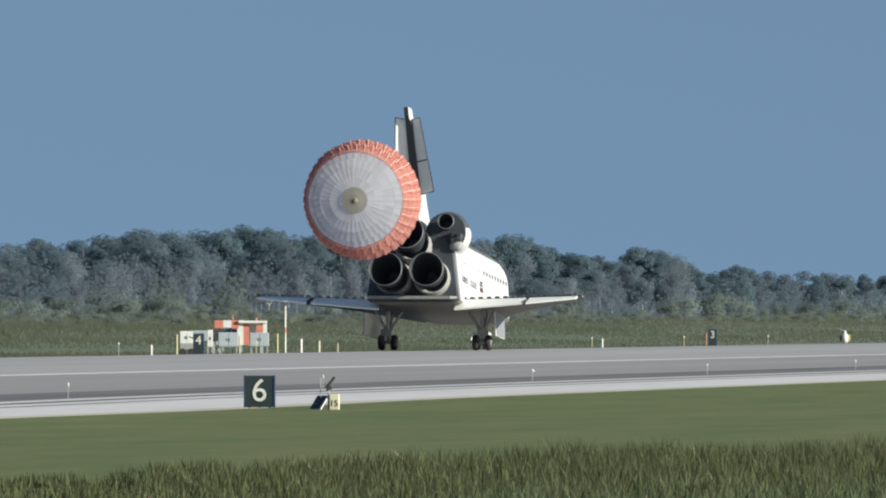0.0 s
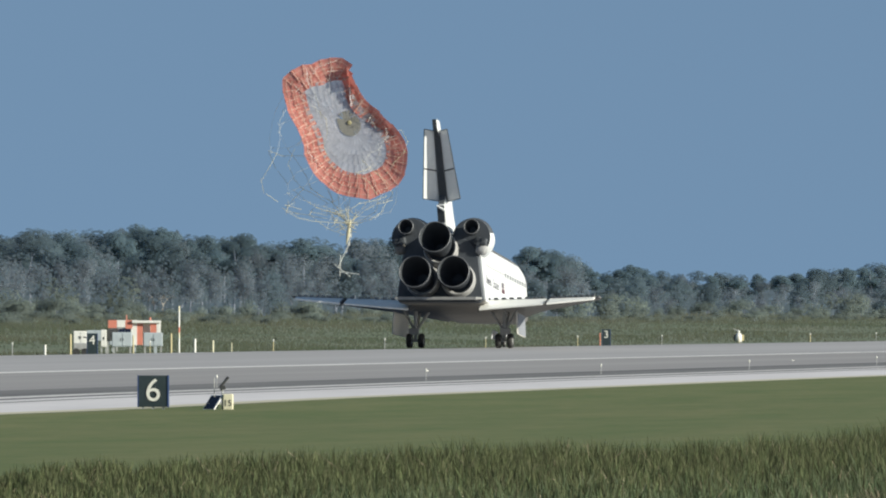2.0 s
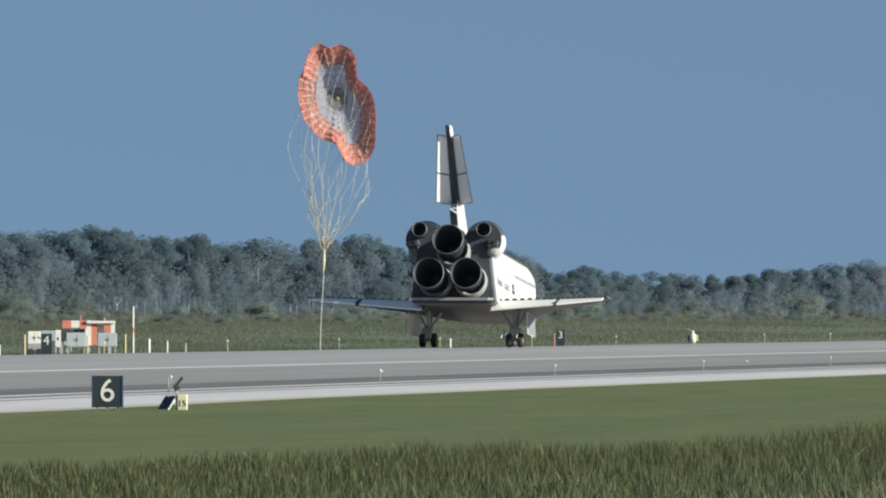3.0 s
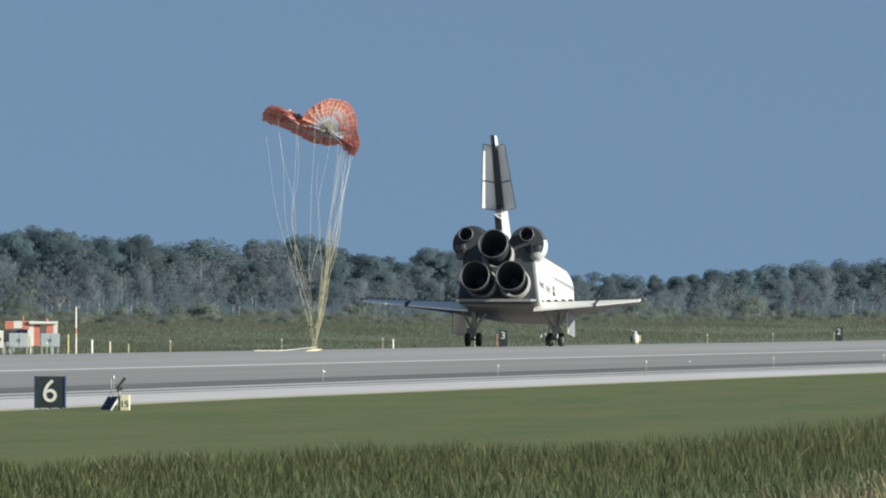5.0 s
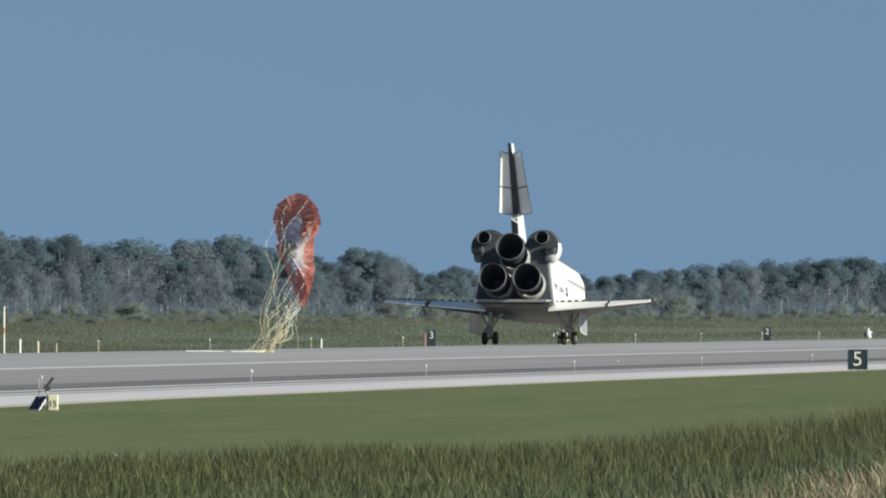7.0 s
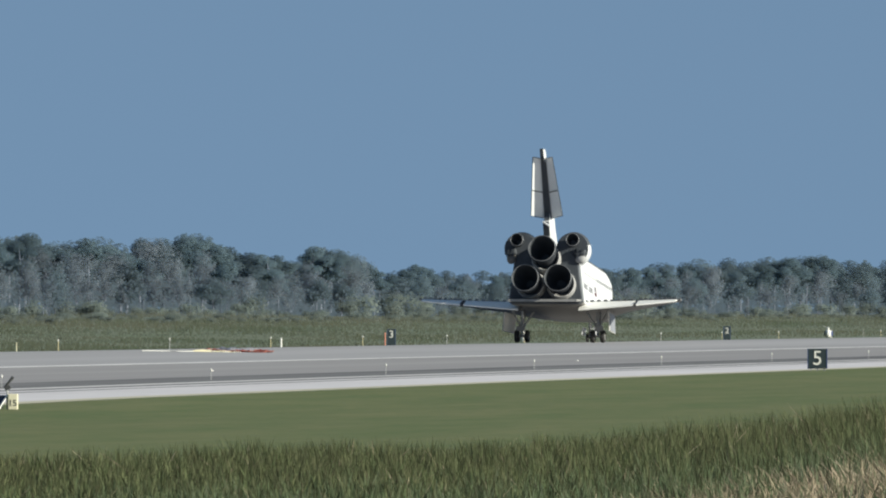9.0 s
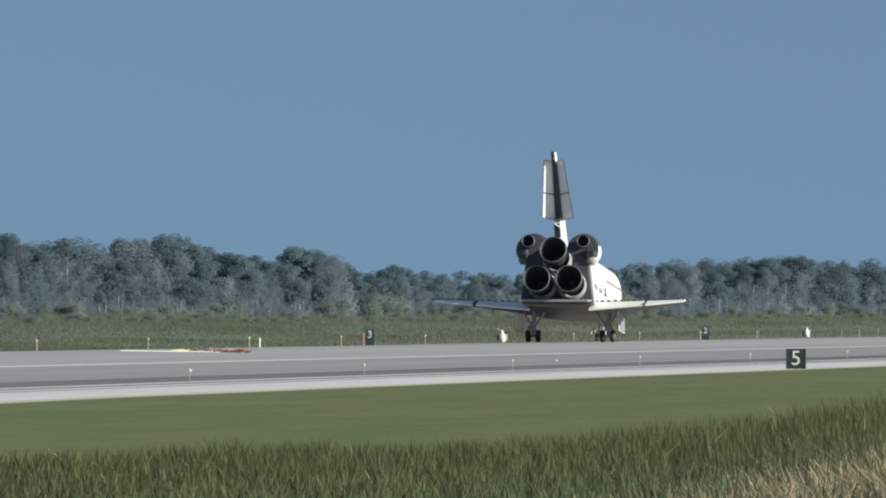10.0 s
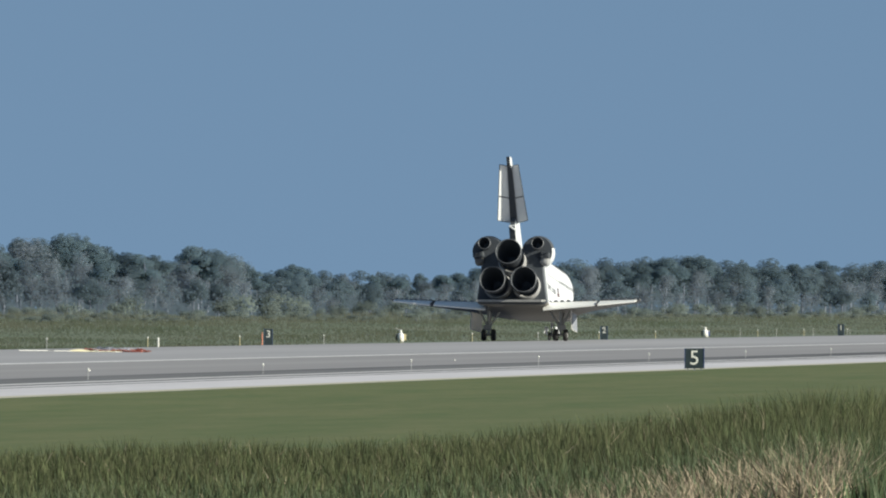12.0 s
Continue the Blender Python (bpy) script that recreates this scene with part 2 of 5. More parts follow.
def side_x(y, z):
    """How far out the fuselage's side is at a place."""
    ys = [s[0] for s in SECTIONS]
    wb, ws, zs = (float(np.interp(y, ys, [s[k] for s in SECTIONS])) for k in (1, 2, 3))
    return float(np.interp(z, (0.25, zs / 2, zs), (wb, (wb + ws) / 2, ws)))


# payload bay door line, hinge covers and vents along the right and left sides
for side in (1, -1):
    for k in range(17):
        bm = bmesh.new()
        box(bm, (side * side_x(4.6 + k * 1.22, 3.3), 4.6 + k * 1.22, 3.25), (0.06, 0.42, 0.3 if k > 7 else 0.14))
        part("hinge_cover", bm, M_black if k > 7 else M_grey, fuselage)
    for y in (21.5,):
        bm = bmesh.new()
        box(bm, (side * side_x(y, 1.75), y, 1.75), (0.08, 0.5, 0.28))
        part("side_vent", bm, M_black, fuselage)

# base heat shield with its rim, black
bm = bmesh.new()
ring = section(-0.25, 3.36, 2.95, 3.5, 5.2)
loft(bm, [[(x * 1.005, y, z) for x, y, z in ring], [(x * 0.97, y - 0.25, 0.06 + z * 0.97) for x, y, z in ring]], caps=(False, True))
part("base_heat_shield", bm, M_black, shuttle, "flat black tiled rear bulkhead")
bm = bmesh.new()
box(bm, (3.16, -0.1, 1.9), (0.3, 0.3, 3.4), (0, -7, 0), 0.05)
part("aft_edge_strip", bm, M_white, shuttle)
bm = bmesh.new()
slab(bm, [(-3.25, -0.3), (3.25, -0.3), (3.1, -2.6), (-3.1, -2.6)], lambda x, y: 0.12 + 0.10 * y + (0.2 if y < 0 else 0), lambda x, y: 0.44 + 0.06 * y)
part("body_flap", bm, (M_grey,), shuttle, "grey tiled body flap")


def bell(name, at, axis, length, r0, r1, parent, shield):
    """An engine nozzle: outer skin with rings, sooty lining, bright lip, and the dome shield round its root."""
    bm = bmesh.new()
    steps = 12
    prof = [(length * i / steps, r0 + (r1 - r0) * math.sin(1.5708 * i / steps) ** 0.9) for i in range(steps + 1)]
    outer = []
    for i, (z, r) in enumerate(prof):
        outer += [(z - 0.02, r + 0.05), (z, r + 0.085), (z + 0.02, r + 0.05)] if i % 2 else [(z, r + 0.05)]
    lathe(bm, outer, at, axis, 40)
    noz = part(name, bm, M_bell, parent, "dark metal engine bell", True)
    bm = bmesh.new()
    lathe(bm, [(0.0, 0.01)] + [(z, r - 0.01) for z, r in prof], at, axis, 40)
    part("lining", bm, M_inside, noz, "sooty black lining", True)
    bm = bmesh.new()
    z = length
    lathe(bm, [(z - 0.06, r1 - 0.012), (z + 0.03, r1 - 0.012), (z + 0.035, r1 + 0.01), (z + 0.02, r1 + 0.052), (z - 0.04, r1 + 0.052)], at, axis, 40)
    part("lip", bm, M_rim, noz, "bare metal lip", True)
    if shield:
        bm = bmesh.new()
        lathe(bm, [(-0.4, shield * 1.04), (0.3, shield * 1.04), (0.62, shield), (0.72, shield * 0.98), (0.74, shield * 0.95), (0.68, shield * 0.92), (0.2, shield * 0.75)], at, axis, 40)
        part("dome_shield", bm, M_shield, noz, "pale dome heat shield", True)
    return noz


for x, z, tilt in ((0, 4.35, 0.24), (-1.36, 1.86, 0.13), (1.36, 1.86, 0.13)):
    bell("main_engine", (x + 0.06, -0.5, z + 0.08 - tilt * 1.9), (x * 0.03 - 0.02, -1, tilt * 1.18), 3.0, 0.42, 1.19, shuttle, 1.28)


M_housing = material("pale_housing_tile", (0.38, 0.385, 0.39), 0.7, other=(0.16, 0.16, 0.17), size=0.4, fine=5)


def pod(side):
    """The manoeuvring engine pod beside the fin."""
    bm = bmesh.new()
    rings = []
    for y, cx, cz, rw, rh in ((-0.4, 2.35, 5.0, 1.45, 1.42), (0.6, 2.35, 5.05, 1.56, 1.52), (2.5, 2.2, 5.0, 1.5, 1.45), (4.5, 1.95, 4.85, 1.3, 1.2), (6.2, 1.7, 4.75, 0.9, 0.85), (7.0, 1.6, 4.7, 0.45, 0.45)):
        rings.append([(side * (cx + rw * math.cos(6.283185 * i / 28)), y, cz + rh * math.sin(6.283185 * i / 28)) for i in range(28)])
    loft(bm, rings)
    for f in bm.faces:
        f.smooth = len(f.verts) == 4
        c = f.calc_center_median()
        f.material_index = 1 if c.y < -0.3 else (2 if (side * c.x < 2.6 and c.y < 1.6) or (c.z > 5.5 and c.y < 2.6) else 0)
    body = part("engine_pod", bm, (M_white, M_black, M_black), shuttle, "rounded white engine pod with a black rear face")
    bell("pod_engine", (side * 2.45, -0.3, 5.5), (side * 0.06, -1, 0.16), 1.35, 0.22, 0.55, body, 0.0)
    bm = bmesh.new()
    box(bm, (side * 3.12, -0.3, 4.08), (0.85, 1.0, 0.85), (0, side * 14, 0), 0.28)
    # the left housing takes a darker tile: its shade is painted in
    rcs = part("thruster_housing", bm, M_housing if side > 0 else M_belly, body, "thruster housing toned for light and shade", True)
    bm = bmesh.new()
    box(bm, (side * 3.14, -0.35, 4.66), (0.95, 1.05, 0.55), (0, side * 10, 0), 0.12)
    part("thruster_block", bm, M_black, rcs, "dark tiled thruster block", True)
    for k in range(4):
        bm = bmesh.new()
        rod(bm, (side * (2.95 + 0.4 * (k % 2)), -0.85, 4.45 + 0.36 * (k // 2)), (side * (2.95 + 0.4 * (k % 2)), -1.0, 4.45 + 0.36 * (k // 2)), 0.12, 0.14, 12)
        part("thruster", bm, M_inside, rcs)
    for k in range(3):
        bm = bmesh.new()
        rod(bm, (side * 3.6, -0.6 + k * 0.34, 4.6), (side * 3.72, -0.6 + k * 0.34, 4.6), 0.12, 0.13, 12)
        part("thruster", bm, M_inside, rcs)


pod(1), pod(-1)


# rudder panels near white: haze over their shaded faces put into the colour
M_brake = material("pale_rudder_panel", (0.86, 0.87, 0.87), 0.7, other=(0.78, 0.79, 0.79), size=0.6, fine=5)


def fin():
    """The vertical tail with its split rudder opened as a speed brake."""
    le = lambda z: 6.6 + (z - 5.6) * (-2.3 - 6.6) / 7.9
    tail = lambda z: 0.2 + (z - 5.6) * (-4.45 - 0.2) / 7.9
    chord = lambda z: 1.42 - 0.118 * (z - 7.4)
    hinge = lambda z: tail(z) + chord(z)
    half = lambda z: 0.32 - 0.019 * (z - 7.4)    # half the gap between the opened panels
    bm = bmesh.new()
    rings = []
    for z in (5.0, 5.6, 7.0, 8.0, 10.0, 12.0, 12.68, 13.32):
        a, b = le(z), (hinge(z) if 7.05 < z < 12.6 else tail(z))
        t = 0.30 - 0.013 * (z - 5.6)
        rings.append([(0, a, z), (0.55 * t, a - 0.18 * (a - b), z), (t, a - 0.6 * (a - b), z), (0.8 * t, b, z), (-0.8 * t, b, z), (-t, a - 0.6 * (a - b), z), (-0.55 * t, a - 0.18 * (a - b), z)])
    loft(bm, rings)
    for f in bm.faces:
        c = f.calc_center_median()
        f.material_index = 1 if abs(c.x) < 0.02 and len(f.verts) == 4 else 0
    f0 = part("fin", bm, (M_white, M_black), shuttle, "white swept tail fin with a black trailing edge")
    bm = bmesh.new()
    box(bm, (0, 0.45, 6.75), (0.66, 1.9, 1.7), (30, 0, 0), 0.16)
    housing = part("chute_housing", bm, M_white, f0, "white fairing of the brake parachute")
    bm = bmesh.new()
    box(bm, (-0.02, -0.49, 6.45), (0.56, 0.08, 1.4), (30, 0, 0), 0.02)
    part("open_compartment", bm, M_black, housing, "dark open parachute compartment")
    bm = bmesh.new()
    rod(bm, (-0.28, -0.92, 7.05), (0.28, -0.72, 6.7), 0.07, 0.1, seg=8)
    part("compartment_flap", bm, M_white, housing)
    bm = bmesh.new()
    for z0, z1 in ((7.3, 9.66), (9.70, 12.58)):
        slab(bm, [(-half(z0), z0), (half(z0), z0), (half(z1), z1), (-half(z1), z1)], lambda x, z: hinge(z) - 0.12, lambda x, z: hinge(z) + 0.05)
    for v in bm.verts:
        v.co.y, v.co.z = v.co.z, v.co.y
    part("rudder_spine", bm, M_black, f0, "black hinge bay between the rudder halves")
    s, c = math.sin(radians(50)), math.cos(radians(50))
    for side in (1, -1):
        for z0, z1 in ((7.48, 9.66), (9.70, 12.55)):
            bm = bmesh.new()
            spot = lambda z, d, th: (side * (half(z) + d * s + th * c), hinge(z) - d * c + th * s, z + 0.1 * d)
            rings = [[spot(z, d, 0.0) for d in (0.0, chord(z) * 0.5, chord(z))] + [spot(z, d, th) for d, th in ((chord(z), 0.05), (chord(z) * 0.5, 0.16), (0.0, 0.22))] for z in (z0, z1)]
            loft(bm, rings)
            panel = part("speed_brake_panel", bm, M_brake, f0, "grey split rudder panel swung open")
            bm = bmesh.new()
            rod(bm, spot(z0, 0.0, -0.015), spot(z0, chord(z0), -0.015), 0.03, seg=6)
            rod(bm, spot(z1, 0.0, -0.015), spot(z1, chord(z1), -0.015), 0.03, seg=6)
            rod(bm, spot(z0, chord(z0) + 0.03, 0.02), spot(z1, chord(z1) + 0.03, 0.02), 0.035, seg=6)
            part("panel_edge", bm, M_black, panel, "dark edge seal")

    f0.matrix_basis = pose(0, 0.1, 0.33)


fin()


# whiter than the fuselage: sunlight on elevons and gear doors painted in
M_elevon = material("bright_white_tile", (0.88, 0.87, 0.83), 0.7, other=(0.8, 0.79, 0.75), size=0.8, fine=6)


def wing(side):
    """A double-delta wing with carbon leading edge and two drooped elevons."""
    droop = lambda x, y: 0.06 * (abs(x) - 2.7)
    outline = [(2.5, 3.75), (2.5, 19.6), (3.6, 17.2), (5.0, 13.6), (6.0, 11.6), (8.8, 7.9), (11.4, 4.6), (11.85, 3.2), (11.87, 1.9), (11.6, 2.35), (7.2, 3.05)]
    bm = bmesh.new()
    thick = lambda x, y: 0.10 + 0.72 * max(0.0, 1 - abs(x) / 13.0) * min(1.0, max(0.06, (17.5 - abs(x) * 1.05 - y) / 4.5)) * min(1.0, 0.32 + 0.16 * (y - 1.5))
    slab(bm, [(side * x, y) for x, y in outline], lambda x, y: 0.05 + droop(x, y), lambda x, y: 0.05 + droop(x, y) + thick(x, y))
    bmesh.ops.recalc_face_normals(bm, faces=bm.faces[:])
    # tip end faces also take the edge grey, painted darker against their sunlight
    for f in bm.faces:
        f.material_index = 1 if f.normal.z < -0.5 else (2 if f.normal.y > 0.3 or abs(f.normal.x) > 0.7 else (3 if f.normal.y < -0.5 else 0))
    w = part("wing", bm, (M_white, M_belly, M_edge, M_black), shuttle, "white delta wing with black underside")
    for (xa, ya), (xb, yb), ca, cb in (((2.75, 3.68), (7.68, 2.93), 2.6, 2.0), ((7.98, 2.88), (11.55, 2.32), 2.05, 1.15)):
        bm = bmesh.new()
        rings = []
        for x, y, chord in ((xa, ya, ca), (xb, yb, cb)):
            z, g = 0.05 + droop(x, y), radians(11)
            t = thick(x, y)
            c, s = math.cos(g), math.sin(g)
            rings.append([(side * x, y, z), (side * x, y, z + t - 0.02), (side * x, y - chord * 0.5 * c, z + t * 0.7 - chord * 0.5 * s), (side * x, y - chord * c, z + 0.1 - chord * s), (side * x, y - chord * c, z - 0.02 - chord * s)])
        loft(bm, rings)
        bmesh.ops.recalc_face_normals(bm, faces=bm.faces[:])
        for f in bm.faces:
            f.material_index = 1 if f.normal.z < -0.5 else (2 if f.normal.y < -0.8 else 0)
        el = part("elevon", bm, (M_elevon, M_belly, M_elevon), w, "white drooped elevon")
        for k in range(8):
            f = (k + 0.5) / 8
            x, y = xa + (xb - xa) * f, ya + (yb - ya) * f
            bm = bmesh.new()
            box(bm, (side * x, y - 0.02, 0.12 + droop(x, y) + thick(x, y)), (0.3, 0.3, 0.14), (0, side * -3.4, side * -8.6), 0.02)
            part("hinge_seal", bm, M_black if side > 0 else M_grey, el)
        bm = bmesh.new()
        box(bm, (side * (xa - 0.05), ya - ca * 0.45, 0.1 + droop(xa, ya) - 0.09 * ca), (0.1, ca * 0.9, 0.36), (11, 0, 0))
        part("end_seal", bm, M_black, el)


wing(1), wing(-1)

# landing gear: struts, braces, doors; the wheels turn
PITCH, REST = -4.4, 3.45                        # nose-down stance; height of the belly's rear edge
WHEELS = []
ground_at = lambda y: -(REST + math.tan(radians(PITCH)) * y)     # the ground in the orbiter's own space


def wheel(parent, x, y, r, w):
    at = pose(x, y, ground_at(y) + r)
    bm = bmesh.new()
    lathe(bm, [(-w / 2, r * 0.55), (-w / 2, r * 0.86), (-w * 0.36, r * 0.97), (-w * 0.15, r), (w * 0.15, r), (w * 0.36, r * 0.97), (w / 2, r * 0.86), (w / 2, r * 0.55)], (0, 0, 0), (1, 0, 0), 28)
    tyre = part("wheel", bm, M_tyre, parent, "black tyre on a grey rim", True)
    tyre.matrix_basis = at
    bm = bmesh.new()
    rod(bm, (-w * 0.42, 0, 0), (w * 0.42, 0, 0), r * 0.56, seg=20)
    for k in range(6):
        a = 6.283185 * k / 6
        rod(bm, (-w * 0.46, r * 0.36 * math.cos(a), r * 0.36 * math.sin(a)), (w * 0.46, r * 0.36 * math.cos(a), r * 0.36 * math.sin(a)), r * 0.1, seg=8)
    part("rim", bm, M_metal, tyre, "grey metal rim")
    WHEELS.append((tyre, at, r))


# black door tiles turned grey: their grazing sheen is in the colour
M_skin = material("worn_door_tile", (0.26, 0.27, 0.3), 0.45, other=(0.2, 0.21, 0.235), size=0.6, fine=5)


def main_gear(side):
    y, x, g = 9.1, side * 3.46, ground_at(9.1)
    bm = bmesh.new()
    rod(bm, (x, y, g + 0.57), (x, y, 0.4), 0.13)
    rod(bm, (x, y, g + 1.5), (x, y, 0.4), 0.16)
    rod(bm, (x - 0.62, y, g + 0.57), (x + 0.62, y, g + 0.57), 0.1)
    gear = part("main_gear_strut", bm, M_metal, shuttle, "grey landing gear strut with braces")
    bm = bmesh.new()
    rod(bm, (x, y, g + 1.25), (x - side * 1.15, y, 0.2), 0.1)
    rod(bm, (x, y, g + 1.25), (x + side * 0.95, y, 0.2), 0.1)
    rod(bm, (x, y, g + 1.0), (x, y + 2.2, 0.2), 0.08)
    rod(bm, (x - 0.35, y, g + 1.5), (x + 0.35, y, g + 1.5), 0.06)
    part("brace", bm, M_metal, gear)
    bm = bmesh.new()
    box(bm, (x + side * 0.1, y - 0.25, g + 1.25), (0.8, 0.08, 0.5), (10, 0, 0), 0.02)
    part("splash_shield", bm, M_shield, gear)
    for dx in (-0.46, 0.46):
        wheel(gear, x + dx, y, 0.565, 0.42)
    bm = bmesh.new()
    box(bm, (x + side * 1.2, y + 0.3, -0.95), (0.1, 3.6, 1.7), (0, side * -3, 0 if side > 0 else -9), 0.03)
    door = part("gear_door", bm, (M_elevon,), shuttle, "white landing gear door hanging open")
    bm = bmesh.new()
    box(bm, (x + side * 1.27, y + 0.3, -0.95), (0.05, 3.5, 1.6), (0, side * -3, 0 if side > 0 else -9))
    part("outer_skin", bm, M_skin, door, "black tiles with their sheen painted grey")


main_gear(1), main_gear(-1)
y, g = 29.0, ground_at(29.0)
bm = bmesh.new()
rod(bm, (0, y, g + 0.4), (0, y, 0.6), 0.11)
rod(bm, (0, y, g + 1.0), (0, y + 1.4, 0.5), 0.07)
rod(bm, (-0.3, y, g + 0.4), (0.3, y, g + 0.4), 0.08)
nose = part("nose_gear_strut", bm, M_metal, shuttle, "grey nose gear strut")
for dx in (-0.24, 0.24):
    wheel(nose, dx, y, 0.4, 0.22)
for side in (1, -1):
    bm = bmesh.new()
    box(bm, (side * 0.55, y, -0.25), (0.06, 2.2, 0.7), (0, side * -12, 0), 0.02)
    part("nose_gear_door", bm, M_white, shuttle)


def lettering(text, size, m, mat, parent, name, depth=0.01, bold=0.0):
    """Letters as a thin solid mesh."""
    cu = bpy.data.curves.new(name, "FONT")
    cu.body, cu.size, cu.extrude, cu.offset, cu.align_x, cu.align_y = text, size, depth, bold, "CENTER", "CENTER"
    tmp = new(name, cu)
    me = bpy.data.meshes.new_from_object(tmp.evaluated_get(bpy.context.evaluated_depsgraph_get()))
    bpy.data.objects.remove(tmp)
    me.materials.append(mat)
    ob = new(name, me)
    ob.parent, ob.matrix_basis = parent, m
    return ob


for word, at in (("United", 4.9), ("States", 9.2)):
    letters = lettering(word, 1.0, pose(0, 0, 0), M_navy, fuselage, "lettering", 0.002)
    for v in letters.data.vertices:              # laid onto the side's curve
        yy, zz = at + 1.36 * v.co.x, 2.1 + 1.0 * v.co.y
        v.co = (side_x(yy, zz) + 0.02 + v.co.z, yy, zz)
bm = bmesh.new()
box(bm, (side_x(13.0, 2.15) + 0.01, 13.0, 2.15), (0.03, 1.3, 0.8), (0, -5, 0))
part("flag", bm, M_flag, fuselage, "small striped flag")
bm = bmesh.new()
for k in range(3):
    box(bm, (side_x(13.0, 1.9 + 0.22 * k) + 0.024, 13.0, 1.9 + 0.22 * k), (0.012, 1.3, 0.07), (0, -5, 0))
part("flag_stripes", bm, M_white, fuselage)
bm = bmesh.new()
box(bm, (side_x(12.65, 2.37) + 0.032, 12.65, 2.37), (0.012, 0.6, 0.36), (0, -5, 0))
part("flag_canton", bm, M_navy, fuselage)

# its roll-out along the runway: the distance of the belly's rear edge
SIDE = -1.55                                    # offset from the crown, set to fit the camera's view
ROLLOUT = [(0.0, 897.5), (0.5, 912.6), (1.0, 926.6), (1.5, 941.8), (2.0, 956.0), (2.5, 970.2), (3.0, 984.0), (5.0, 1036.8), (5.5, 1050.4), (6.0, 1062.8), (6.5, 1075.6), (7.0, 1087.2),
           (9.0, 1131.8), (9.5, 1143.4), (10.0, 1153.2), (10.5, 1164.0), (11.0, 1173.6), (11.5, 1183.6), (12.0, 1192.4)]
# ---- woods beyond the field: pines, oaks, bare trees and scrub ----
# haze painted in: bark and leaf colours are lifted and turned bluish
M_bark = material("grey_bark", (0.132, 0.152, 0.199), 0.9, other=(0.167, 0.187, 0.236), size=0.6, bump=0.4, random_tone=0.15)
M_dead = material("bleached_wood", (0.42, 0.38, 0.34), 0.9, other=(0.3, 0.27, 0.24), size=0.5)
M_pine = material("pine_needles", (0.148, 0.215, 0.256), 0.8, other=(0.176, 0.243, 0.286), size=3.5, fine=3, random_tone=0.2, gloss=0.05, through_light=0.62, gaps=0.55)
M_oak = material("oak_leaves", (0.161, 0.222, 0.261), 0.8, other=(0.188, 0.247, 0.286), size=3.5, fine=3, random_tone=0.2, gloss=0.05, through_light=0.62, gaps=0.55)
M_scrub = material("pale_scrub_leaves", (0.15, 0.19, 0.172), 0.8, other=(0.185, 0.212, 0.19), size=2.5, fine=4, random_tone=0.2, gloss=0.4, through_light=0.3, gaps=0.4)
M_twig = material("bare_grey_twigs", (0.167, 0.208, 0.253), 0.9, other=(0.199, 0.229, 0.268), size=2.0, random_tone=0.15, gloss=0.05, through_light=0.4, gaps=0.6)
RNG = np.random.default_rng(7)


def mesh_of(name, verts, faces, mat, normals=None):
    me = bpy.data.meshes.new(name)
    me.from_pydata(verts, [], faces)
    me.materials.append(mat)
    if normals is not None:                      # soft foliage: normals bent upwards to even out light and shade
        me.normals_split_custom_set_from_vertices(normals)
    return me


def facing(verts, front):
    """Orders each quad's corners so that it faces the given way."""
    n = np.cross(verts[:, 1] - verts[:, 0], verts[:, 3] - verts[:, 0])
    flip = (n * front).sum(1) < 0
    verts[flip] = verts[flip][:, ::-1]
    return verts.reshape(-1, 3)


def leaf_cloud(name, lobes, count, size, mat, flat=0.5, rng=RNG):
    """Small leaf clumps spread over the shells of a few lobes (x, y, z, rx, ry, rz)."""
    lobes = np.array(lobes, float)
    pick = rng.choice(len(lobes), count, p=(lobes[:, 3] * lobes[:, 5]) / (lobes[:, 3] * lobes[:, 5]).sum())
    d = rng.normal(size=(count, 3))
    d /= np.linalg.norm(d, axis=1)[:, None]
    rad = rng.uniform(0.0, 1.2, count) ** 0.4
    c = lobes[pick, :3] + d * rad[:, None] * lobes[pick, 3:]
    face = d + rng.normal(size=(count, 3)) * 0.5 * flat + (0.1, -0.6, 0.2)
    a = np.cross(face, rng.normal(size=(count, 3)))
    a /= np.linalg.norm(a, axis=1)[:, None] + 1e-6
    b = np.cross(face, a)
    b /= np.linalg.norm(b, axis=1)[:, None] + 1e-6
    s = size * rng.uniform(0.5, 1.3, count)[:, None]
    verts = facing(np.stack([c - a * s, c - b * s * 0.7, c + a * s, c + b * s * 0.7], 1), np.array((0.15, -1.0, 0.1)))
    nor = d * 0.4 + (0.1, -0.4, 0.75)
    nor = np.repeat(nor / np.linalg.norm(nor, axis=1)[:, None], 4, axis=0)
    return mesh_of(name, verts.tolist(), np.arange(count * 4).reshape(-1, 4).tolist(), mat, nor.tolist())


def branches(bm, a, way, length, r, depth, rng, spread=0.7):
    b = a + way * length
    rod(bm, a, b, r, r * 0.65, 6, False)
    if depth:
        for _ in range(3 if depth > 1 else 2):
            w = (way + Vector(rng.normal(size=3) * spread) + Vector((0, 0, 0.15))).normalized()
            branches(bm, a + way * length * rng.uniform(0.55, 1.0), w, length * rng.uniform(0.5, 0.75), r * 0.55, depth - 1, rng, spread)


